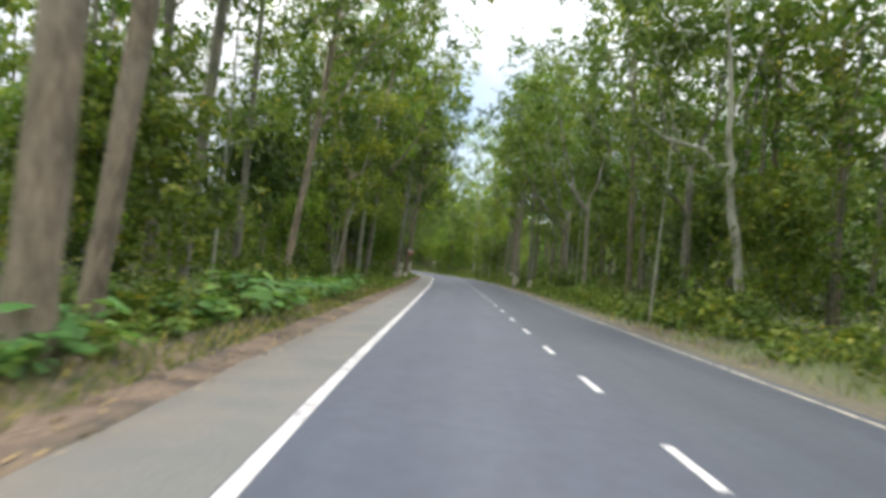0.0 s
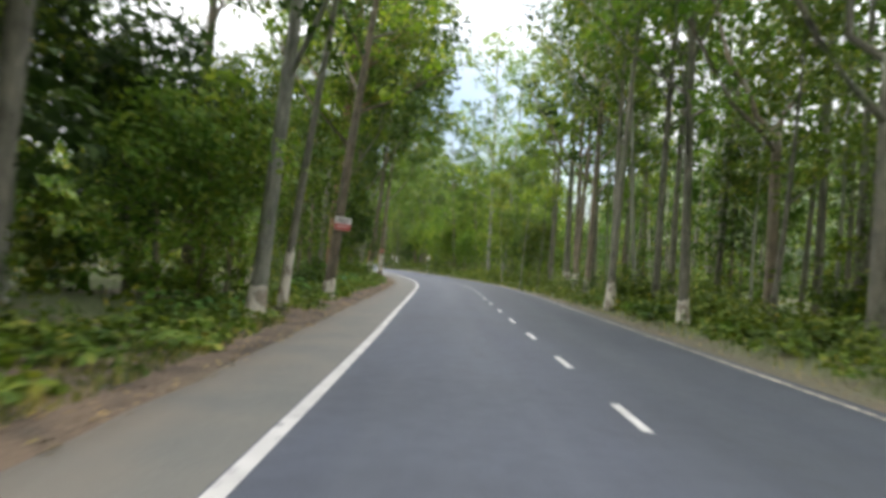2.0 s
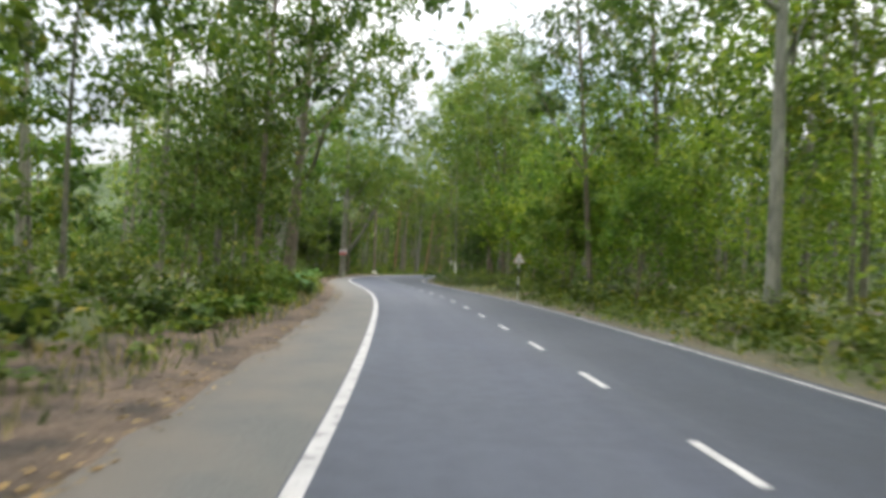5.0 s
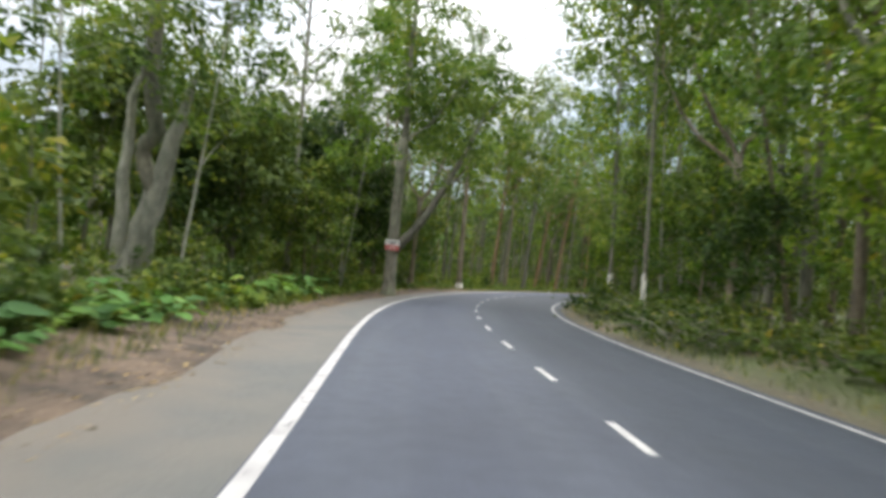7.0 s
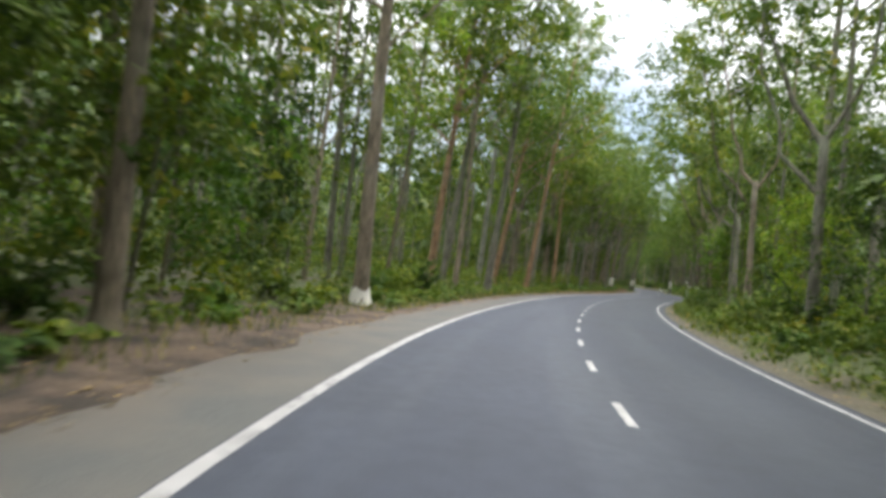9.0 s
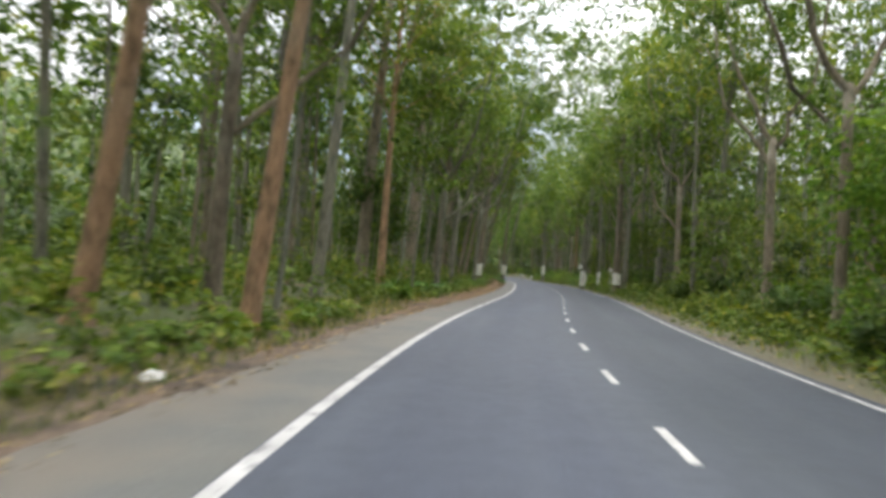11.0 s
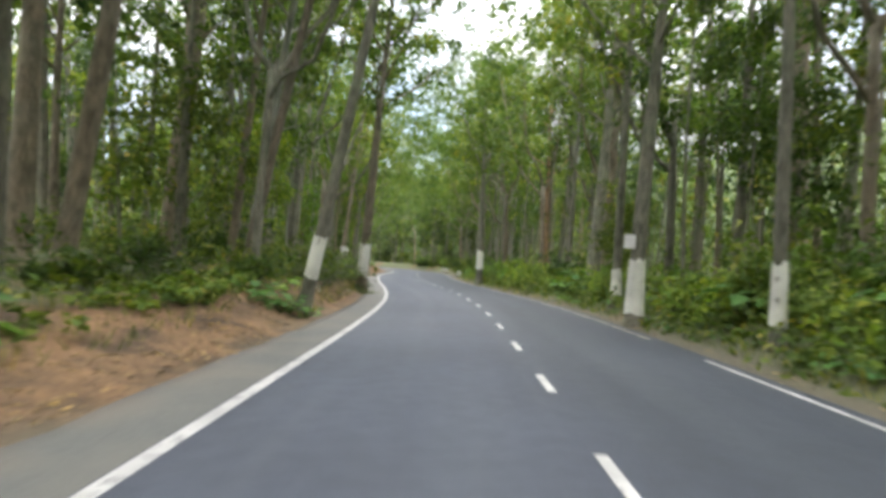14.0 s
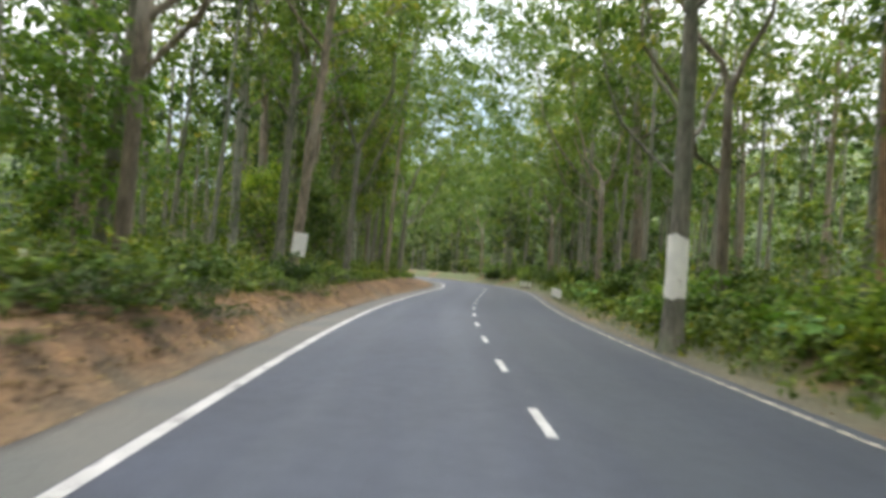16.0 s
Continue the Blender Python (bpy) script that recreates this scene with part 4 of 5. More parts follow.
# ---- undergrowth
def make_bush(v, mat):
    gen, r = np.random.default_rng(300 + v), random.Random(300 + v)
    root = new("bush")
    verts, faces, tips = [], [], []
    for i in range(9):
        a, reach, h = i * 0.7 + r.uniform(-.3, .3), r.uniform(0.3, 0.9), r.uniform(0.5, 1.35)
        e = Vector((math.cos(a) * reach, math.sin(a) * reach, h))
        tube(verts, faces, [Vector((0, 0, -0.1)), e * 0.5 + Vector((0, 0, 0.12)), e], [0.018, 0.012, 0.004], 3, r)
        tips += [e, e * 0.65, e * 0.4 + Vector((0, 0, 0.1))]
    child("stalk", mesh_from("stalk", verts, faces, BARK_GREY, True), root)
    child("foliage", leaf_mesh("foliage", *leaf_cloud(gen, tips, 0.25, 26, 0.18, 0.12, 0.8, fine=True), mat), root)
    return tagged(root, "dense green leafy bush at the forest edge", "bush", "roadside bushes")


def make_herb(v, mat):
    gen, r = np.random.default_rng(400 + v), random.Random(400 + v)
    root = new("leafy_plant")
    verts, faces, tips = [], [], []
    for i in range(8):
        a, reach, h = i * 0.8 + r.uniform(-.3, .3), r.uniform(0.15, 0.5), r.uniform(0.2, 0.5)
        e = Vector((math.cos(a) * reach, math.sin(a) * reach, h))
        tube(verts, faces, [Vector((0, 0, -0.05)), e * 0.6 + Vector((0, 0, 0.06)), e], [0.008, 0.006, 0.003], 3, r)
        tips += [e, e * 0.7]
    child("stalk", mesh_from("stalk", verts, faces, GRASS, True), root)
    child("foliage", leaf_mesh("foliage", *leaf_cloud(gen, tips, 0.12, 9, 0.22, 0.16, 0.5, 0.9), mat), root)
    return tagged(root, "low broad-leaved green plant on the road verge", "plant", "verge plants")


bushes = [make_bush(v, (LEAF_MID, LEAF_DARK, LEAF_MID, LEAF_FRESH)[v]) for v in range(4)]
herbs = [make_herb(v, (LEAF_MID, LEAF_FRESH, LEAF_MID)[v]) for v in range(3)]
first_use = set()


def drop(kind, m):
    if kind.name in first_use:
        return copy_thing(kind, m)
    first_use.add(kind.name)
    kind.matrix_basis = m
    return kind


rng = random.Random(23)
for i in range(260):
    side = 1 if i % 2 else -1
    lat = side * ((7.6 if side > 0 else 6.4) + abs(rng.gauss(0, 1)) * (1.6 if i % 3 else 4.0))
    s = rng.uniform(-2, 450)
    k = rng.uniform(0.7, 1.5) * (1.15 if side < 0 else 0.9)
    if side < 0 and 296 < s < 308.5 and lat > -7.6 or side < 0 and 90 < s < 190 and abs(lat) < 8.2 or side > 0 and (s < 62 or 228 < s < 304 or 320 < s < 350) and lat < (9.8 if 228 < s < 304 else 8.6):
        continue
    drop(bushes[1 if rng.random() < 0.4 else rng.randrange(4)], stand(s, lat, 0, rng.uniform(0, 360)) @ Matrix.Diagonal((k, k, k * rng.uniform(0.8, 1.2), 1)))
for i in range(290):
    side = 1 if i % 3 else -1
    s = rng.uniform(-2, 420)
    lat = side * ((7.0 if side > 0 else 6.0) + abs(rng.gauss(0, 0.8)))
    k = rng.uniform(0.7, 1.5) * (0.6 if side > 0 and (s < 62 or 225 < s < 265) else 1.0)
    if side < 0 and 85 < s < 195:
        continue
    drop(herbs[rng.randrange(3)], stand(s, lat, 0, rng.uniform(0, 360)) @ Matrix.Diagonal((k, k, k, 1)))


def make_broad(v):
    """A plant of large rounded leaves on arching stalks."""
    r = random.Random(600 + v)
    root = new("broad_leaf_plant")
    sv, sf, lv, lf = [], [], [], []
    for i in range(26):
        a, reach, h = i * 2.4 + r.uniform(-.4, .4), r.uniform(0.08, 0.62), r.uniform(0.12, 0.5)
        out = Vector((math.cos(a), math.sin(a), 0))
        e = out * reach + Vector((0, 0, h))
        tube(sv, sf, [Vector((0, 0, -0.05)), e * 0.55 + Vector((0, 0, 0.08)), e], [0.009, 0.007, 0.004], 3, r)
        side, size, dip = Vector((-out.y, out.x, r.uniform(-.35, .35))), r.uniform(0.14, 0.28), r.uniform(-0.5, 0.15)
        way = (out + Vector((0, 0, dip))).normalized()
        up = way.cross(side).normalized() * (1 if way.cross(side).z > 0 else -1)
        k = len(lv)
        lv.append(e + way * size * 0.35 - up * size * 0.08)
        for f, w in ((-0.06, 0.0), (-0.12, 0.22), (0.15, 0.46), (0.5, 0.42), (0.8, 0.22), (1.0, 0.0), (0.8, -0.22), (0.5, -0.42), (0.15, -0.46), (-0.12, -0.22)):
            lv.append(e + way * size * f + side * size * w + up * size * (0.05 - 0.22 * max(0, f - 0.4) + r.uniform(-.03, .03)))
        lf += [(k, k + 1 + j, k + 1 + (j + 1) % 10) for j in range(10)]
    child("stalk", mesh_from("stalk", sv, sf, GRASS, True), root)
    child("foliage", mesh_from("foliage", lv, lf, LEAF_LUSH, True), root)
    return tagged(root, "lush low plant with large rounded green leaves", "plant", "broad-leaved verge plants")


broads = [make_broad(v) for v in range(4)]
for count, s0, s1, l0, l1 in ((60, 4, 30, 7.0, 8.5), (14, 30, 46, 6.9, 8.3), (55, 148, 192, 7.6, 8.9), (9, 272, 288, 7.4, 8.8), (26, 297, 316, 7.0, 8.4), (52, 312, 402, -6.2, -8.2), (16, 62, 110, 7.6, 8.8)):
    for _ in range(count):
        s, lat, k = rng.uniform(s0, s1), rng.uniform(l0, l1), rng.uniform(0.8, 1.4) * (0.7 if 0 < s < 16 else 1.1 if s < 50 else 1.0)
        drop(broads[rng.randrange(4)], stand(s, lat, 0, rng.uniform(0, 360)) @ Matrix.Diagonal((k, k, k * rng.uniform(0.8, 1.1), 1)))


for s, lat, k in ((325.6, 6.0, 0.95), (325.9, 5.5, 0.9), (326.4, 5.15, 0.85), (326.5, 5.7, 1.0), (325.4, 5.6, 0.75), (327.9, 6.1, 1.0), (326.3, 6.4, 1.0)):
    drop(broads[1], stand(s, lat, 0, s * 90 % 360) @ Matrix.Diagonal((k, k, k, 1)))
for i in range(24):
    k = rng.uniform(0.45, 0.75)
    drop(broads[rng.randrange(4)], stand(300 + 2.1 * i + rng.uniform(-.8, .8), -rng.uniform(5.2, 6.1), 0, rng.uniform(0, 360)) @ Matrix.Diagonal((k, k, k, 1)))


def make_brush(v):
    """A heap of dead branches and dim scrub."""
    gen, r = np.random.default_rng(700 + v), random.Random(700 + v)
    root = new("brush_pile")
    verts, faces, tips = [], [], []
    for i in range(60):
        p = Vector((r.gauss(0, 0.7), r.gauss(0, 0.45), r.uniform(0.0, 0.45)))
        d = Vector((r.gauss(0, 1), r.gauss(0, 1), r.uniform(-0.1, 0.7))).normalized() * r.uniform(0.5, 1.3)
        mid = p + d * 0.5 + Vector((r.uniform(-.1, .1), r.uniform(-.1, .1), r.uniform(-.05, .12)))
        w = r.uniform(0.006, 0.022)
        tube(verts, faces, [p, mid, p + d], [w, w * 0.8, w * 0.3], 3, r)
        tips += [mid, p + d]
    tagged(child("twig_mass", mesh_from("twig_mass", verts, faces, BARK_GREY, True), root), kind="stuff")
    child("foliage", leaf_mesh("foliage", *leaf_cloud(gen, tips, 0.2, 5, 0.15, 0.08, 0.7), LEAF_DARK), root)
    return tagged(root, "tangled heap of dead branches and dim scrub", "brush", "roadside brush")


for i in range(46):
    s, lat, k = rng.uniform(318, 376), -rng.uniform(6.3, 9.5), rng.uniform(0.6, 1.1)
    drop(bushes[(0, 2, 3)[i % 3]], stand(s, lat, 0, rng.uniform(0, 360)) @ Matrix.Diagonal((k, k, k * 0.9, 1)))
for i in range(60):
    s, lat, k = rng.uniform(345, 395), rng.uniform(6.3, 9.0), rng.uniform(0.6, 1.2)
    drop(bushes[rng.randrange(3)], stand(s, lat, 0, rng.uniform(0, 360)) @ Matrix.Diagonal((k, k, k * 0.8, 1)))
piles = [make_brush(v) for v in range(3)]
drop(bushes[1], stand(328.0, 6.9, 0, 40) @ Matrix.Diagonal((0.9, 0.9, 0.8, 1)))
drop(piles[1], stand(331.5, 6.6, 0, 20) @ Matrix.Diagonal((1.1, 1.1, 1.0, 1)))
for i in range(28):
    k = rng.uniform(0.35, 0.6)
    drop(piles[i % 3], stand(rng.uniform(334, 376), rng.uniform(5.5, 6.6), 0, rng.uniform(0, 360)) @ Matrix.Diagonal((k, k, k, 1)))
for i in range(26):
    k = rng.uniform(0.4, 0.7)
    drop(piles[i % 3], stand(rng.uniform(329, 351), rng.uniform(5.7, 6.7), 0, rng.uniform(0, 360)) @ Matrix.Diagonal((k, k, k, 1)))
for s, lat, k in ((341.6, 4.95, 0.35), (342.4, 5.2, 0.42), (343.7, 5.5, 0.5), (344.6, 5.2, 0.4), (342.2, 5.7, 0.5)):
    drop(piles[1], stand(s, lat, 0, s * 70 % 360) @ Matrix.Diagonal((k, k, k, 1)))
for i in range(98):
    s, lat = (rng.uniform(348, 374), rng.uniform(6.1, 6.8)) if i >= 84 else (rng.uniform(346, 396), rng.uniform(6.3, 7.4)) if i >= 62 else (rng.uniform(146, 190), -rng.uniform(6.2, 8.4)) if i < 38 else (rng.uniform(322, 352), rng.uniform(7.2, 9.4)) if i < 52 else (rng.uniform(90, 146), -rng.uniform(6.4, 8.5))
    k = rng.uniform(0.8, 1.5) if i < 62 else rng.uniform(0.5, 0.75)
    drop(piles[rng.randrange(3)], stand(s, lat, 0, rng.uniform(0, 360)) @ Matrix.Diagonal((k, k, k, 1)))


def on_ground(gen, n, s0, s1, pick):
    out = []
    for _ in range(n):
        s, lat = gen.uniform(s0, s1), pick()
        p = at(s, lat, rise(s, lat))
        out.append((p.x, p.y, p.z + 0.012))
    return np.array(out)


gen = np.random.default_rng(5)
pts = on_ground(gen, 15000, 0, 400, lambda: (5.15 + abs(gen.normal(0, 0.9))) if gen.random() < 0.68 else -(4.5 + abs(gen.normal(0, 0.7))))
pts = np.concatenate([pts, on_ground(gen, 7000, 318, 402, lambda: 4.85 + 2.6 * gen.random() ** 1.3), on_ground(gen, 4000, 240, 318, lambda: 5.1 + 2.0 * gen.random()), on_ground(gen, 6000, 338, 384, lambda: 4.75 + 1.9 * gen.random())])
v, f = leaf_cloud(gen, pts, 0.02, 1, 0.1, 0.06, 0.2, 5.0, spray=1)
tagged(new("leaf_litter", leaf_mesh("leaf_litter", v, f, LEAF_DRY)), "dry brown fallen leaves scattered along the verges", "leaf litter", "", "stuff")


def grass_mesh(gen, pts, length):
    n = len(pts)
    a, tip = gen.uniform(0, 6.28, n), gen.normal(0, 0.35, (n, 2))
    h = length * gen.uniform(0.5, 1.3, n)
    w = np.stack([np.cos(a), np.sin(a), 0 * a], 1) * 0.011
    t = pts + np.stack([tip[:, 0] * h, tip[:, 1] * h, h], 1)
    mid = pts + (t - pts) * 0.5 + np.array([0, 0, 0.04]) * length
    vv = np.stack([pts - w, pts + w, mid + w * 0.8, mid - w * 0.8, t], 1).reshape(-1, 3)
    b = np.arange(n)[:, None] * 5
    return vv, np.concatenate([b + [0, 1, 2], b + [0, 2, 3], b + [3, 2, 4]], 1).reshape(-1, 3)


pts = np.concatenate([on_ground(gen, 7000, 0, 64, lambda: 5.9 + abs(gen.normal(0, 0.5))), on_ground(gen, 9000, 216, 266, lambda: 5.85 + 2.6 * gen.random() ** 1.3)])
tagged(new("grass", leaf_mesh("grass", *grass_mesh(gen, pts, 0.13), GRASS)), "short green and yellow grass beside the shoulder", "grass", "", "stuff")
pts = on_ground(gen, 30000, 0, 400, lambda: (6.2 + abs(gen.normal(0, 1.7))) if gen.random() < 0.62 else -(5.0 + abs(gen.normal(0, 1.3))))
tagged(new("grass", leaf_mesh("grass", *grass_mesh(gen, pts, 0.3), GRASS)), "ragged green and yellow roadside grass", "grass", "", "stuff")
pts = on_ground(gen, 3200, 328, 346, lambda: 5.2 + 1.5 * gen.random())
tagged(new("grass", leaf_mesh("grass", *grass_mesh(gen, pts, 0.11), GRASS)), "sparse short olive grass on the leafy bank", "grass", "", "stuff")
pts = on_ground(gen, 9000, 276, 303, lambda: 7.4 + 5.0 * gen.random())
tagged(new("grass", leaf_mesh("grass", *grass_mesh(gen, pts, 0.4), LEAF_LUSH)), "lush bright green grass between the trunks", "grass", "", "stuff")

# leafy ground cover along the verges
cs = []
for _ in range(4600):
    side = 1 if gen.random() < 0.62 else -1
    s = gen.uniform(0, 420)
    lush = side > 0 and (s < 46 or 145 < s < 190 or 218 < s < 262 or 272 < s < 330) or side < 0 and (30 < s < 90 or s > 248)
    if not lush and (gen.random() < 0.8 or side < 0 and 85 < s < 195):
        continue
    lat = side * ((6.9 if side > 0 else 5.7) + (1.0 if 145 < s < 175 and side > 0 else -0.5 if 218 < s < 262 and side > 0 else 0) + abs(gen.normal(0, 1.0)))
    p = at(s, lat, rise(s, lat))
    cs.append((p.x, p.y, p.z + gen.uniform(0.08, 0.32)))
for _ in range(760):
    s, lat = gen.uniform(44, 116), 6.0 + 2.4 * gen.random() ** 0.8
    p = at(s, lat, rise(s, lat))
    cs.append((p.x, p.y, p.z + gen.uniform(0.02, 0.25)))
for _ in range(420):
    s, lat = gen.uniform(338, 402), 6.2 + 2.6 * gen.random()
    p = at(s, lat, rise(s, lat))
    cs.append((p.x, p.y, p.z + gen.uniform(0.05, 0.4)))
tagged(new("ground_cover", leaf_mesh("ground_cover", *leaf_cloud(gen, cs, 0.22, 15, 0.2, 0.14, 0.5, 1.0), LEAF_MID)), "low bright green leafy ground cover on the verges", "plants", "", "stuff")

# scrub between the trunks
cs = []
for _ in range(4600):
    side = 1 if gen.random() < 0.5 else -1
    lat = side * ((7.7 if side > 0 else 6.6) + 24 * gen.random() ** 1.9)
    s = gen.uniform(-5, 455)
    if 226 < s < 264 and 0 < lat < 12.5 and gen.random() < 0.75:
        continue
    p = at(s, lat, rise(s, lat))
    cs.append((p.x, p.y, p.z + gen.uniform(0.1, 0.5) + 1.1 * gen.random() * min(1.0, abs(lat) / 6 - 1)))
for _ in range(420):
    s, lat = gen.uniform(184, 236), 9.5 + 16 * gen.random()
    p = at(s, lat, rise(s, lat))
    cs.append((p.x, p.y, p.z + gen.uniform(0.2, 2.2)))
edge = {LEAF_DARK: cs, LEAF_MID: [], LEAF_FRESH: [], LEAF_FRONT_LIT: []}
for mat, s0, s1, l0, l1, z0, z1, n in ((LEAF_DARK, 80, 116, 8, 14, 1.5, 12, 420), (LEAF_DARK, 38, 57, 9.5, 17, 2, 12, 180), (LEAF_DARK, 57, 76, 9.5, 17, 1, 6, 160), (LEAF_MID, 30, 60, 8.5, 14, 6, 13, 160), (LEAF_DARK, 20, 70, -8, -16, 0.5, 9, 420),
                                       (LEAF_DARK, 250, 290, -8, -15, 0.5, 7, 330), (LEAF_FRONT_LIT, 116, 176, -8, -15, 1.5, 11, 420), (LEAF_FRONT_LIT, 172, 214, -9, -15, 2.5, 10, 200), (LEAF_DARK, 46, 56, 9, 17, 4, 13, 400), (LEAF_DARK, 46, 54, 6.8, 9, 4.5, 11, 70), (LEAF_FRESH, 118, 150, -8, -13, 2, 7, 130), (LEAF_DARK, 172, 212, 9.5, 17, 0.5, 6.5, 420),
                                       (LEAF_DARK, 232, 300, 11, 20, 0.5, 7, 300), (LEAF_DARK, 300, 372, -8.5, -16, 0.5, 6, 260), (LEAF_DARK, 330, 400, 9.5, 17, 0.3, 5, 260), (LEAF_FRESH, 312, 372, -6.0, -10.5, 0.05, 0.6, 240),
                                       (LEAF_MID, 266, 304, 9.5, 22, 0.1, 1.5, 300), (LEAF_MID, 228, 266, 8.6, 20, 0.1, 0.9, 300), (LEAF_FRONT_LIT, 122, 165, -8.5, -16, 3, 13, 300), (LEAF_DARK, 79.5, 85, 6.3, 9.4, 4.6, 10, 60), (LEAF_MID, 79, 84, 7, 11, 5.5, 10, 30), (LEAF_DARK, 160, 228, 15, 32, 0.1, 2.4, 420), (LEAF_DARK, 58, 132, 13, 34, 0.1, 2.2, 520), (LEAF_DARK, 12, 58, 11, 30, 0.1, 2.0, 300), (LEAF_DARK, 98, 150, -15, -32, 0.1, 2.2, 300)):
    for _ in range(n):
        s, lat = gen.uniform(s0, s1), l0 + (l1 - l0) * gen.random()
        p = at(s, lat, rise(s, lat))
        edge[mat].append((p.x, p.y, p.z + gen.uniform(z0, z1)))
for s0, s1, l0, l1, z1, n in ((84, 150, -5.9, -8.8, 0.7, 520), (150, 196, -6.6, -8.8, 0.6, 150), (10, 84, -5.9, -8.5, 0.5, 420), (196, 300, -5.9, -8.5, 0.5, 420), (300, 372, -5.5, -7.5, 0.35, 260), (196, 380, -4.9, -6.6, 0.25, 420), (84, 150, -5.0, -6.4, 0.25, 160)):
    for _ in range(n):
        s, lat = gen.uniform(s0, s1), l0 + (l1 - l0) * gen.random() ** 0.7
        p = at(s, lat, rise(s, lat))
        edge[LEAF_DARK].append((p.x, p.y, p.z + z1 * gen.random() * min(1.0, max(0.1, abs(lat) - 5.2))))
# the brightest of these carries the light on the right edge in its colour
for mat in (LEAF_MID, LEAF_FRESH, LEAF_FRONT_LIT):
    tagged(new("undergrowth", leaf_mesh("undergrowth", *leaf_cloud(gen, edge[mat], 0.6, 34, 0.24, 0.16, 0.7, fine=True), mat)), "leafy green thicket at the forest edge", "undergrowth", "", "stuff")
tagged(new("undergrowth", leaf_mesh("undergrowth", *leaf_cloud(gen, cs, 0.55, 30, 0.22, 0.14, 0.7, fine=True), LEAF_DARK)), "tangled green undergrowth between the tree trunks", "undergrowth", "", "stuff")

# the closed canopy over the forest, open along the road where the sky shows
gap = lambda s, side: 1.5 if side > 0 and 106 < s < 146 else float(np.interp(s, [0, 30, 45, 60, 70, 108, 125, 150, 172, 180, 215, 245, 255, 325, 345, 372], [2.5, 3, 5.0, 5.5, 6, 5.5, 4, 6, 5, 2.5, 3, 2, 0, 0, 1.5, 0])) if side > 0 else float(np.interp(s, [0, 30, 45, 60, 75, 108, 125, 150, 172, 180, 215, 245, 255, 325, 345, 372], [2.5, 2.5, 1.0, 1.0, 2.5, 5.5, 4, 6, 5, 2.5, 3, 2, 0, 0, 1.5, 0]))
cs = []
for _ in range(8600):
    side = 1 if gen.random() < 0.5 else -1
    s, q = gen.uniform(5, 470), gen.random()
    lat = side * (gap(s, side) + 34 * q ** 1.3)
    if side > 0 and 165 < s < 226 and abs(lat) > 9 and gen.random() < 0.85:
        continue
    if side < 0 and 95 < s < 122 and gen.random() < 0.8 or side > 0 and 296 < s < 352 and gen.random() < 0.4:
        continue
    p = at(s, lat)
    low = 10.5 if abs(lat) < 8 else 7.5
    z = low + (21 - low) * gen.random()
    if not sky_window(s, lat, z):
        cs.append((p.x, p.y, z))
for _ in range(1500):
    p = at(gen.uniform(15, 100), -gen.uniform(9, 34))
    cs.append((p.x, p.y, gen.uniform(5, 22)))
for s0, s1, l0, l1, z0, z1, n in ((112, 152, 1.5, 12, 7, 20, 480), (126, 146, 8, 28, 6, 17, 200), (128, 175, -14, -5, 6, 15.5, 320), (188, 204, 1.5, 9, 9.5, 17, 130)):
    for _ in range(n):
        p = at(gen.uniform(s0, s1), gen.uniform(l0, l1))
        cs.append((p.x, p.y, gen.uniform(z0, z1)))
dark = []
for s0, s1, l0, l1, z0, z1, n in ((79, 100, 2.2, 9.5, 9.5, 20, 330), (61, 69, -3.5, 6.5, 13.5, 17.5, 60), (60, 72, 5.5, 8.5, 9, 16, 60), (100, 113, 4.8, 10, 8.5, 17, 130), (46, 54, 6.5, 12, 7, 17, 120)):
    for _ in range(n):
        p = at(gen.uniform(s0, s1), l0 + (l1 - l0) * gen.random() ** 0.8)
        dark.append((p.x, p.y, gen.uniform(z0, z1)))
tagged(new("canopy_foliage", leaf_mesh("canopy_foliage", *leaf_cloud(gen, dark, 0.72, 46, 0.3, 0.2, fine=True), LEAF_DARK)), "dark leafy boughs reaching over the road", "canopy", "", "stuff")
for _ in range(180):
    p = at(gen.uniform(250, 335), gen.uniform(9, 30))
    cs.append((p.x, p.y, gen.uniform(8, 24)))
for _ in range(170):
    p = at(gen.uniform(350, 398), gen.uniform(-7, 2))
    cs.append((p.x, p.y, gen.uniform(9, 18)))
# extra canopy over the far bend, added to keep light off the woods below
for _ in range(1900):
    p = at(gen.uniform(396, 500), gen.uniform(-18, 18))
    cs.append((p.x, p.y, gen.uniform(8, 20)))
for _ in range(900):
    p = at(gen.uniform(60, 135), -gen.uniform(22, 50))
    cs.append((p.x, p.y, gen.uniform(10, 30)))
cs = np.array(cs)
inner = np.array([np.min((CX[::4] - x) ** 2 + (CY[::4] - y) ** 2) < 150 for x, y, _ in cs])
for group, each, size, mat in ((cs[inner], 42, 0.28, LEAF_MID), (cs[~inner], 18, 0.46, LEAF_MID)):
    v, f = leaf_cloud(gen, group, 0.68, each, size, size * 0.7, fine=True)
    tagged(new("canopy_foliage", leaf_mesh("canopy_foliage", v, f, mat)), "closed green canopy of many joined tree crowns", "canopy", "", "stuff")

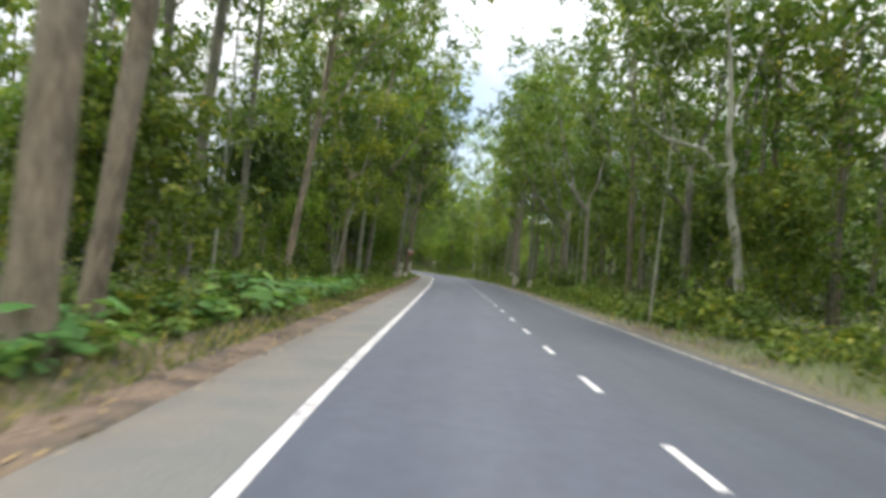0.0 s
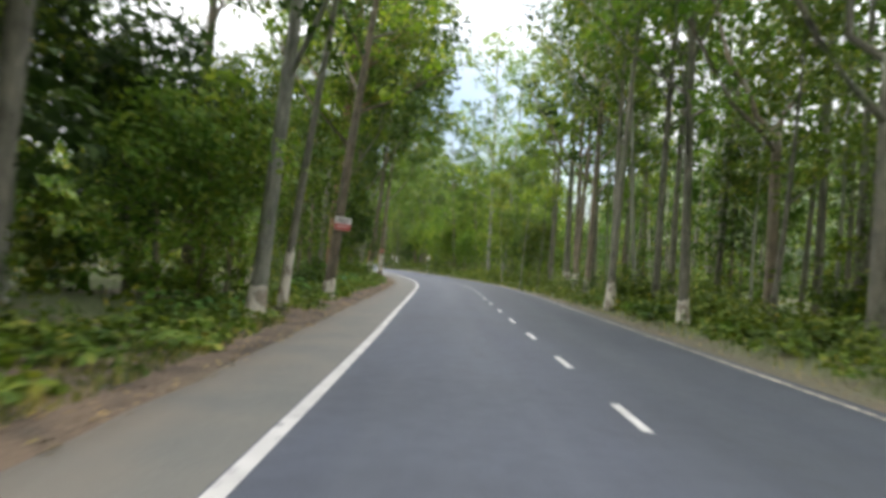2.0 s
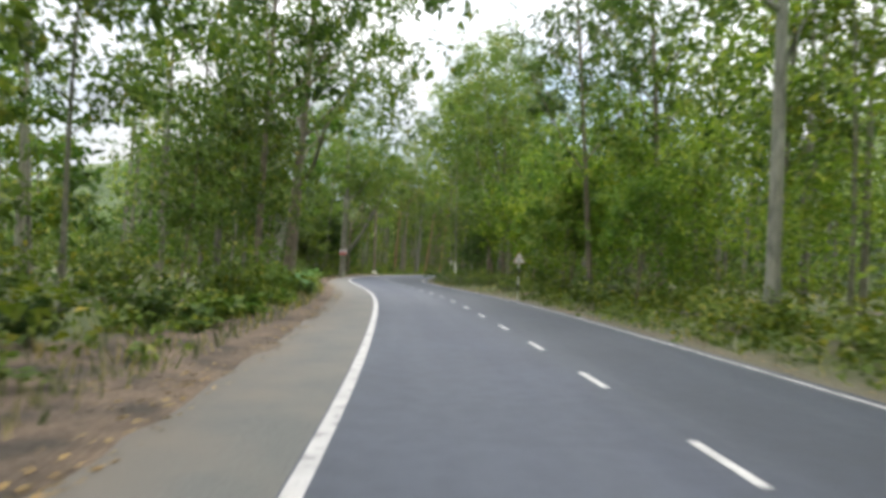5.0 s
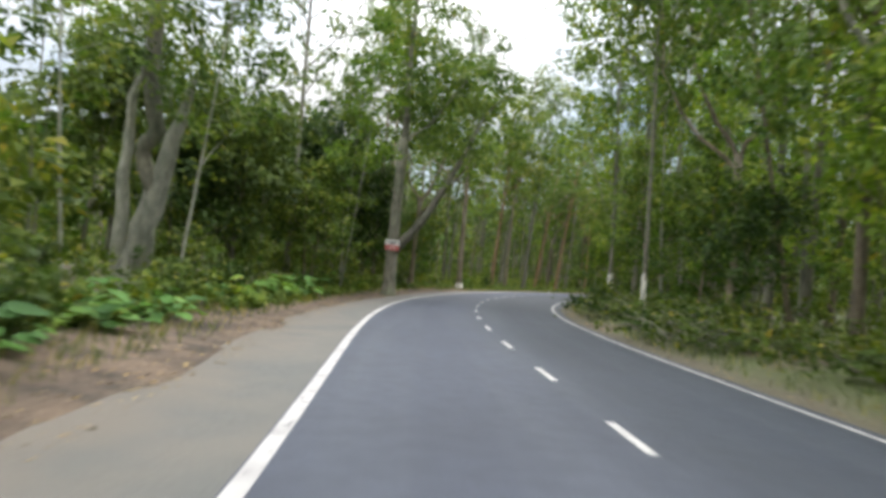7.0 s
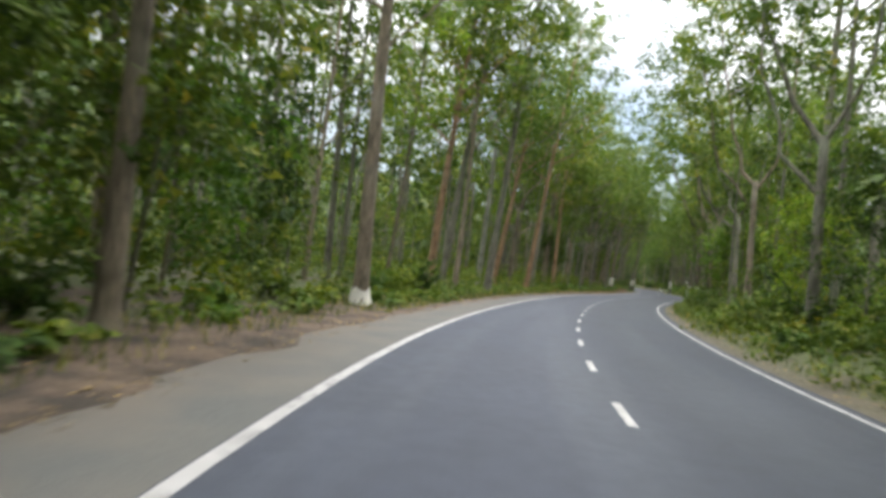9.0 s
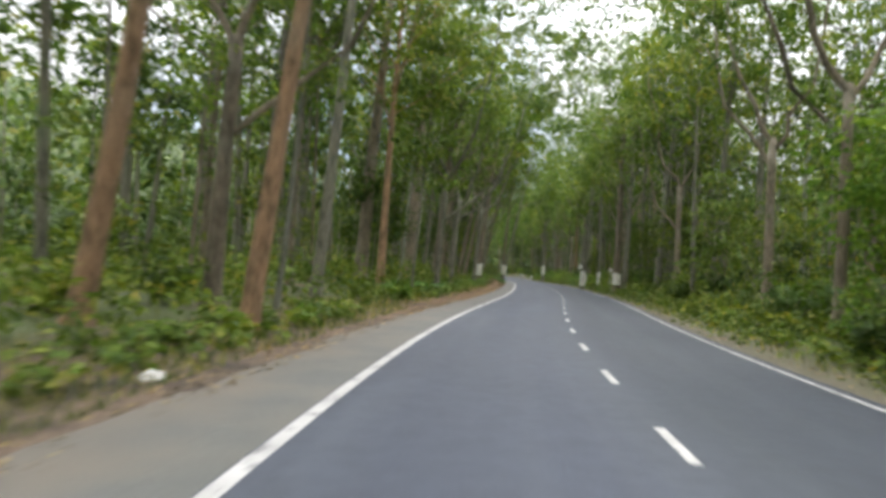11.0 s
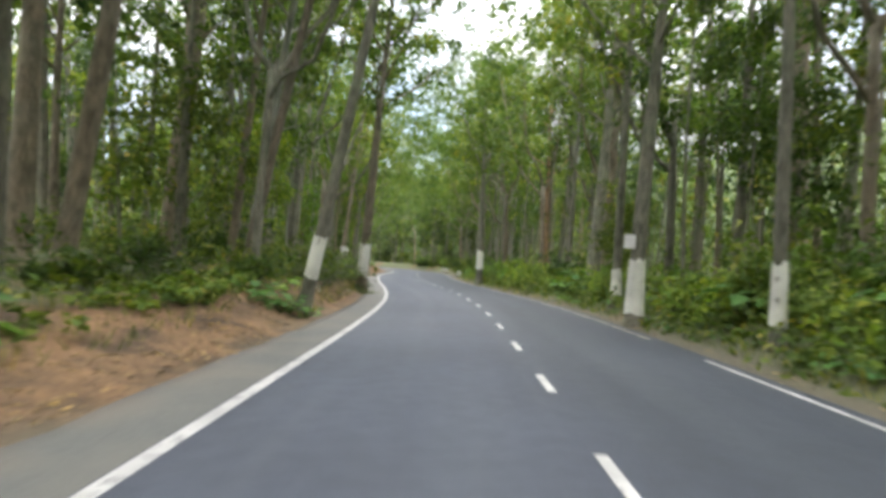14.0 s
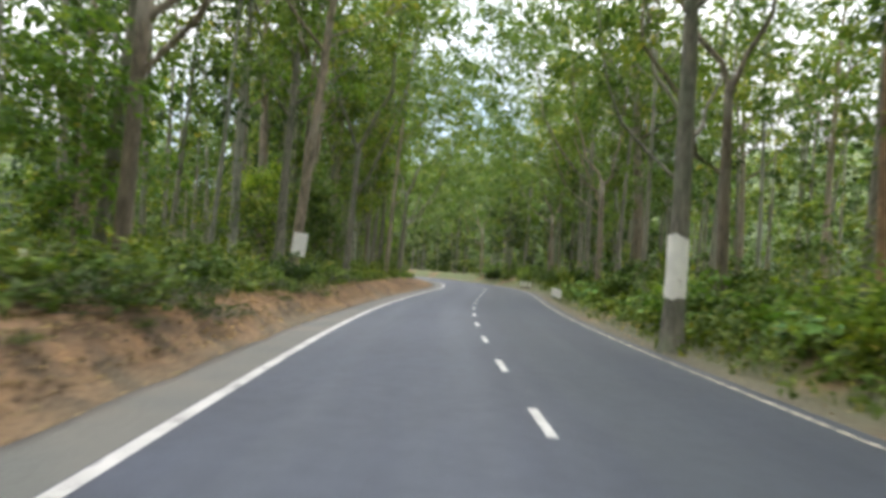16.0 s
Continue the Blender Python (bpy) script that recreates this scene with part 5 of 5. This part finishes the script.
# distant woods on both sides
cs = []
for _ in range(7500):
    side = 1 if gen.random() < 0.5 else -1
    s = gen.uniform(-20, 600)
    p = at(s, side * gen.uniform(34, 50))
    cs.append((p.x, p.y, gen.uniform(0, 17) * gen.uniform(0.5, 1.2) * (0.55 if side > 0 and 80 < s < 215 else 1.0)))
v, f = leaf_cloud(gen, cs, 1.5, 18, 0.85, 0.55, fine=True)
tagged(new("far_woods", leaf_mesh("far_woods", v, f, LEAF_DARK)), "dense dim green woods behind the roadside trees", "woods", "", "stuff")
# and across the far end, where the road swings away to the left
cs = []
line_xy = np.stack([CX, CY], 1)
for y0, y1, x0, x1, n, top in ((446, 560, -130, 170, 4400, 28), (235, 330, 22, 70, 700, 20)):
    for _ in range(n):
        p = np.array([gen.uniform(x0, x1), gen.uniform(y0, y1)])
        if np.min(np.sum((line_xy - p) ** 2, 1)) > 64:
            cs.append((p[0], p[1], top * gen.random()))
# leaves coloured as if in deep shade
v, f = leaf_cloud(gen, cs, 1.5, 18, 0.85, 0.55, fine=True)
tagged(new("far_woods", leaf_mesh("far_woods", v, f, LEAF_FAR_SHADE)), "green woods, coloured dark for deep shade, where the road swings away", "woods", "", "stuff")


# ---- signs, stones and posts
def tree_sign(s, lat, z, wide, high, red, turn=0.0, lean=4):
    root = new("tree_sign")
    board = part("board", box(bmesh.new(), (wide, 0.02, high), (0, 0, 0), 0.004), WHITE_PAINT, root, "white sheet metal board")
    if red:
        part("red_field", box(bmesh.new(), (wide * 0.98, 0.006, high * 0.46), (0, -0.013, -high * 0.25)), RED_PAINT, board, "red lower field")
        for i, w in enumerate((0.7, 0.55)):
            part("text_bar", box(bmesh.new(), (wide * w, 0.004, high * 0.08), (0, -0.0125, high * (0.3 - 0.16 * i))), BLACK_PAINT, board)
        part("text_bar", box(bmesh.new(), (wide * 0.7, 0.004, high * 0.08), (0, -0.018, -high * 0.24)), WHITE_PAINT, board)
    for dx in (-0.35, 0.35):
        bm = bmesh.new()
        bmesh.ops.create_cone(bm, cap_ends=True, segments=8, radius1=0.012, radius2=0.012, depth=0.09, matrix=pose(wide * dx, 0.03, high * 0.42, 90, 0, 0))
        part("nail", bm, STEEL, root)
    tagged(root, "small red and white notice board nailed to a trunk" if red else "plain white board nailed to a tree trunk", "sign")
    root.matrix_basis = stand(s, lat, lean, turn) @ pose(0, 0, z)
    return root


tree_sign(73.55, 6.3, 2.9, 0.62, 0.5, True, 4, 5)
tree_sign(191.45, 5.45, 2.86, 0.8, 0.6, True, 6, 1)
tree_sign(330.45, -4.4, 2.8, 0.36, 0.46, False, -12, 0)
tree_sign(377.85, 7.5, 1.6, 0.6, 0.95, False, 0, 6)


def warning_sign(s, lat, high, size):
    root = new("warning_sign")
    for i in range(5):
        bm = bmesh.new()
        d = (high - 0.45) / 5
        bmesh.ops.create_cone(bm, cap_ends=True, segments=12, radius1=0.04, radius2=0.04, depth=d, matrix=pose(0, 0, d * (i + 0.5)))
        part("post_band", bm, BLACK_PAINT if i % 2 else WHITE_PAINT, root, "black painted band" if i % 2 else "white painted band")
    plate = root
    for name, r, y, mat in (("plate", size, -0.05, RED_PAINT), ("face", size * 0.88, -0.062, WHITE_PAINT)):
        bm = bmesh.new()
        bmesh.ops.create_cone(bm, cap_ends=True, segments=3, radius1=r, radius2=r, depth=0.012, matrix=Matrix.Translation((0, y, high - 0.35)) @ pose(0, 0, 0, 90, 0, 0))
        made = part(name, bm, mat, plate, "red triangular plate" if name == "plate" else "white triangle face")
        plate = made if name == "plate" else plate
    part("symbol", box(bmesh.new(), (0.05, 0.006, size * 0.5), (0, -0.071, high - 0.38), 0.002), BLACK_PAINT, plate, "black mark")
    part("bracket", box(bmesh.new(), (0.14, 0.03, 0.04), (0, -0.03, high - 0.4), 0.004), STEEL, root)
    tagged(root, "triangular warning sign on a black and white post", "road sign")
    root.matrix_basis = stand(s, lat, 0, 0)
    return root


warning_sign(150.6, -5.03, 2.7, 0.44)
warning_sign(313.5, -5.85, 2.5, 0.34)


def guard_post(s, lat):
    root = new("guard_post")
    bm = bmesh.new()
    box(bm, (0.2, 0.2, 0.95), (0, 0, 0.3), 0.03)
    part("shaft", bm, WHITE_PAINT, root)
    part("base_band", box(bmesh.new(), (0.216, 0.216, 0.2), (0, 0, 0.08), 0.01), BLACK_PAINT, root, "black base band")
    tagged(root, "short white concrete guard post with black base", "guard post", "guard posts at the bend")
    root.matrix_basis = stand(s, lat)
    return root


for i in range(5):
    guard_post(398 + 1.7 * i, -5.3)
for i in range(3):
    guard_post(424 + 2.0 * i, -5.6)


def rock(s, lat, size, seed):
    bm = bmesh.new()
    bmesh.ops.create_icosphere(bm, subdivisions=3, radius=1.0)
    for v in bm.verts:
        v.co *= 1 + 0.35 * noise.noise(v.co * 1.3 + Vector((seed, 0, 0))) + 0.1 * noise.noise(v.co * 4 + Vector((0, seed, 0)))
        v.co = Vector((v.co.x * size[0], v.co.y * size[1], v.co.z * size[2]))
    me = bpy.data.meshes.new("stone")
    bm.to_mesh(me)
    bm.free()
    me.materials.append(STONE)
    ob = tagged(new("stone", me), "pale rough stone lying on the leaf-strewn verge", "stone", "verge stones")
    ob.matrix_basis = stand(s, lat, 0, seed * 40)
    return ob


rock(249.1, 6.2, (0.17, 0.12, 0.11), 1)
mound = rock(255.8, -7.95, (0.3, 0.28, 0.5), 31)
mound.data.materials[0] = CONCRETE
tagged(mound, "rounded grey boulder standing under a leafy tree", "boulder")
rock(254.6, -7.5, (0.5, 0.3, 0.09), 32)
rr = random.Random(9)
for i in range(6):
    q = rr.uniform(0.05, 0.1)
    rock(rr.uniform(330, 352), rr.uniform(5.2, 6.2), (q, q * 0.8, q * 0.5), i + 2)


def log(s, lat, length, r, turn, seed):
    q = random.Random(seed)
    root = new("fallen_log")
    verts, faces = [], []
    tube(verts, faces, [Vector((-length / 2 + length * i / 6, q.uniform(-.06, .06), r * 0.8)) for i in range(7)], [r * (1 - 0.08 * i) * q.uniform(0.75, 1.1) for i in range(7)], 10, q, 0.2)
    faces.append(tuple(range(9, -1, -1)))
    stem = child("stem", mesh_from("stem", verts, faces, BARK_BROWN, True), root)
    for i in range(5):
        verts, faces = [], []
        p = Vector((q.uniform(-.45, .45) * length, 0, r))
        e = p + Vector((q.uniform(-.6, .6), q.uniform(-.7, .7), q.uniform(.2, .7)))
        tube(verts, faces, [p, p.lerp(e, .5), e], [r * .3, r * .2, r * .06], 5, q)
        child("branch", mesh_from("branch", verts, faces, BARK_BROWN, True), stem)
    tagged(root, "dark fallen log with broken branches on the verge", "log")
    root.matrix_basis = stand(s, lat, 0, turn)
    return root


log(331.6, 6.9, 2.6, 0.11, 8, 2)
log(163.0, -7.4, 2.6, 0.08, 60, 3)
log(166.5, -7.0, 2.2, 0.07, 100, 4)
log(171.0, -7.2, 3.0, 0.09, 75, 5)
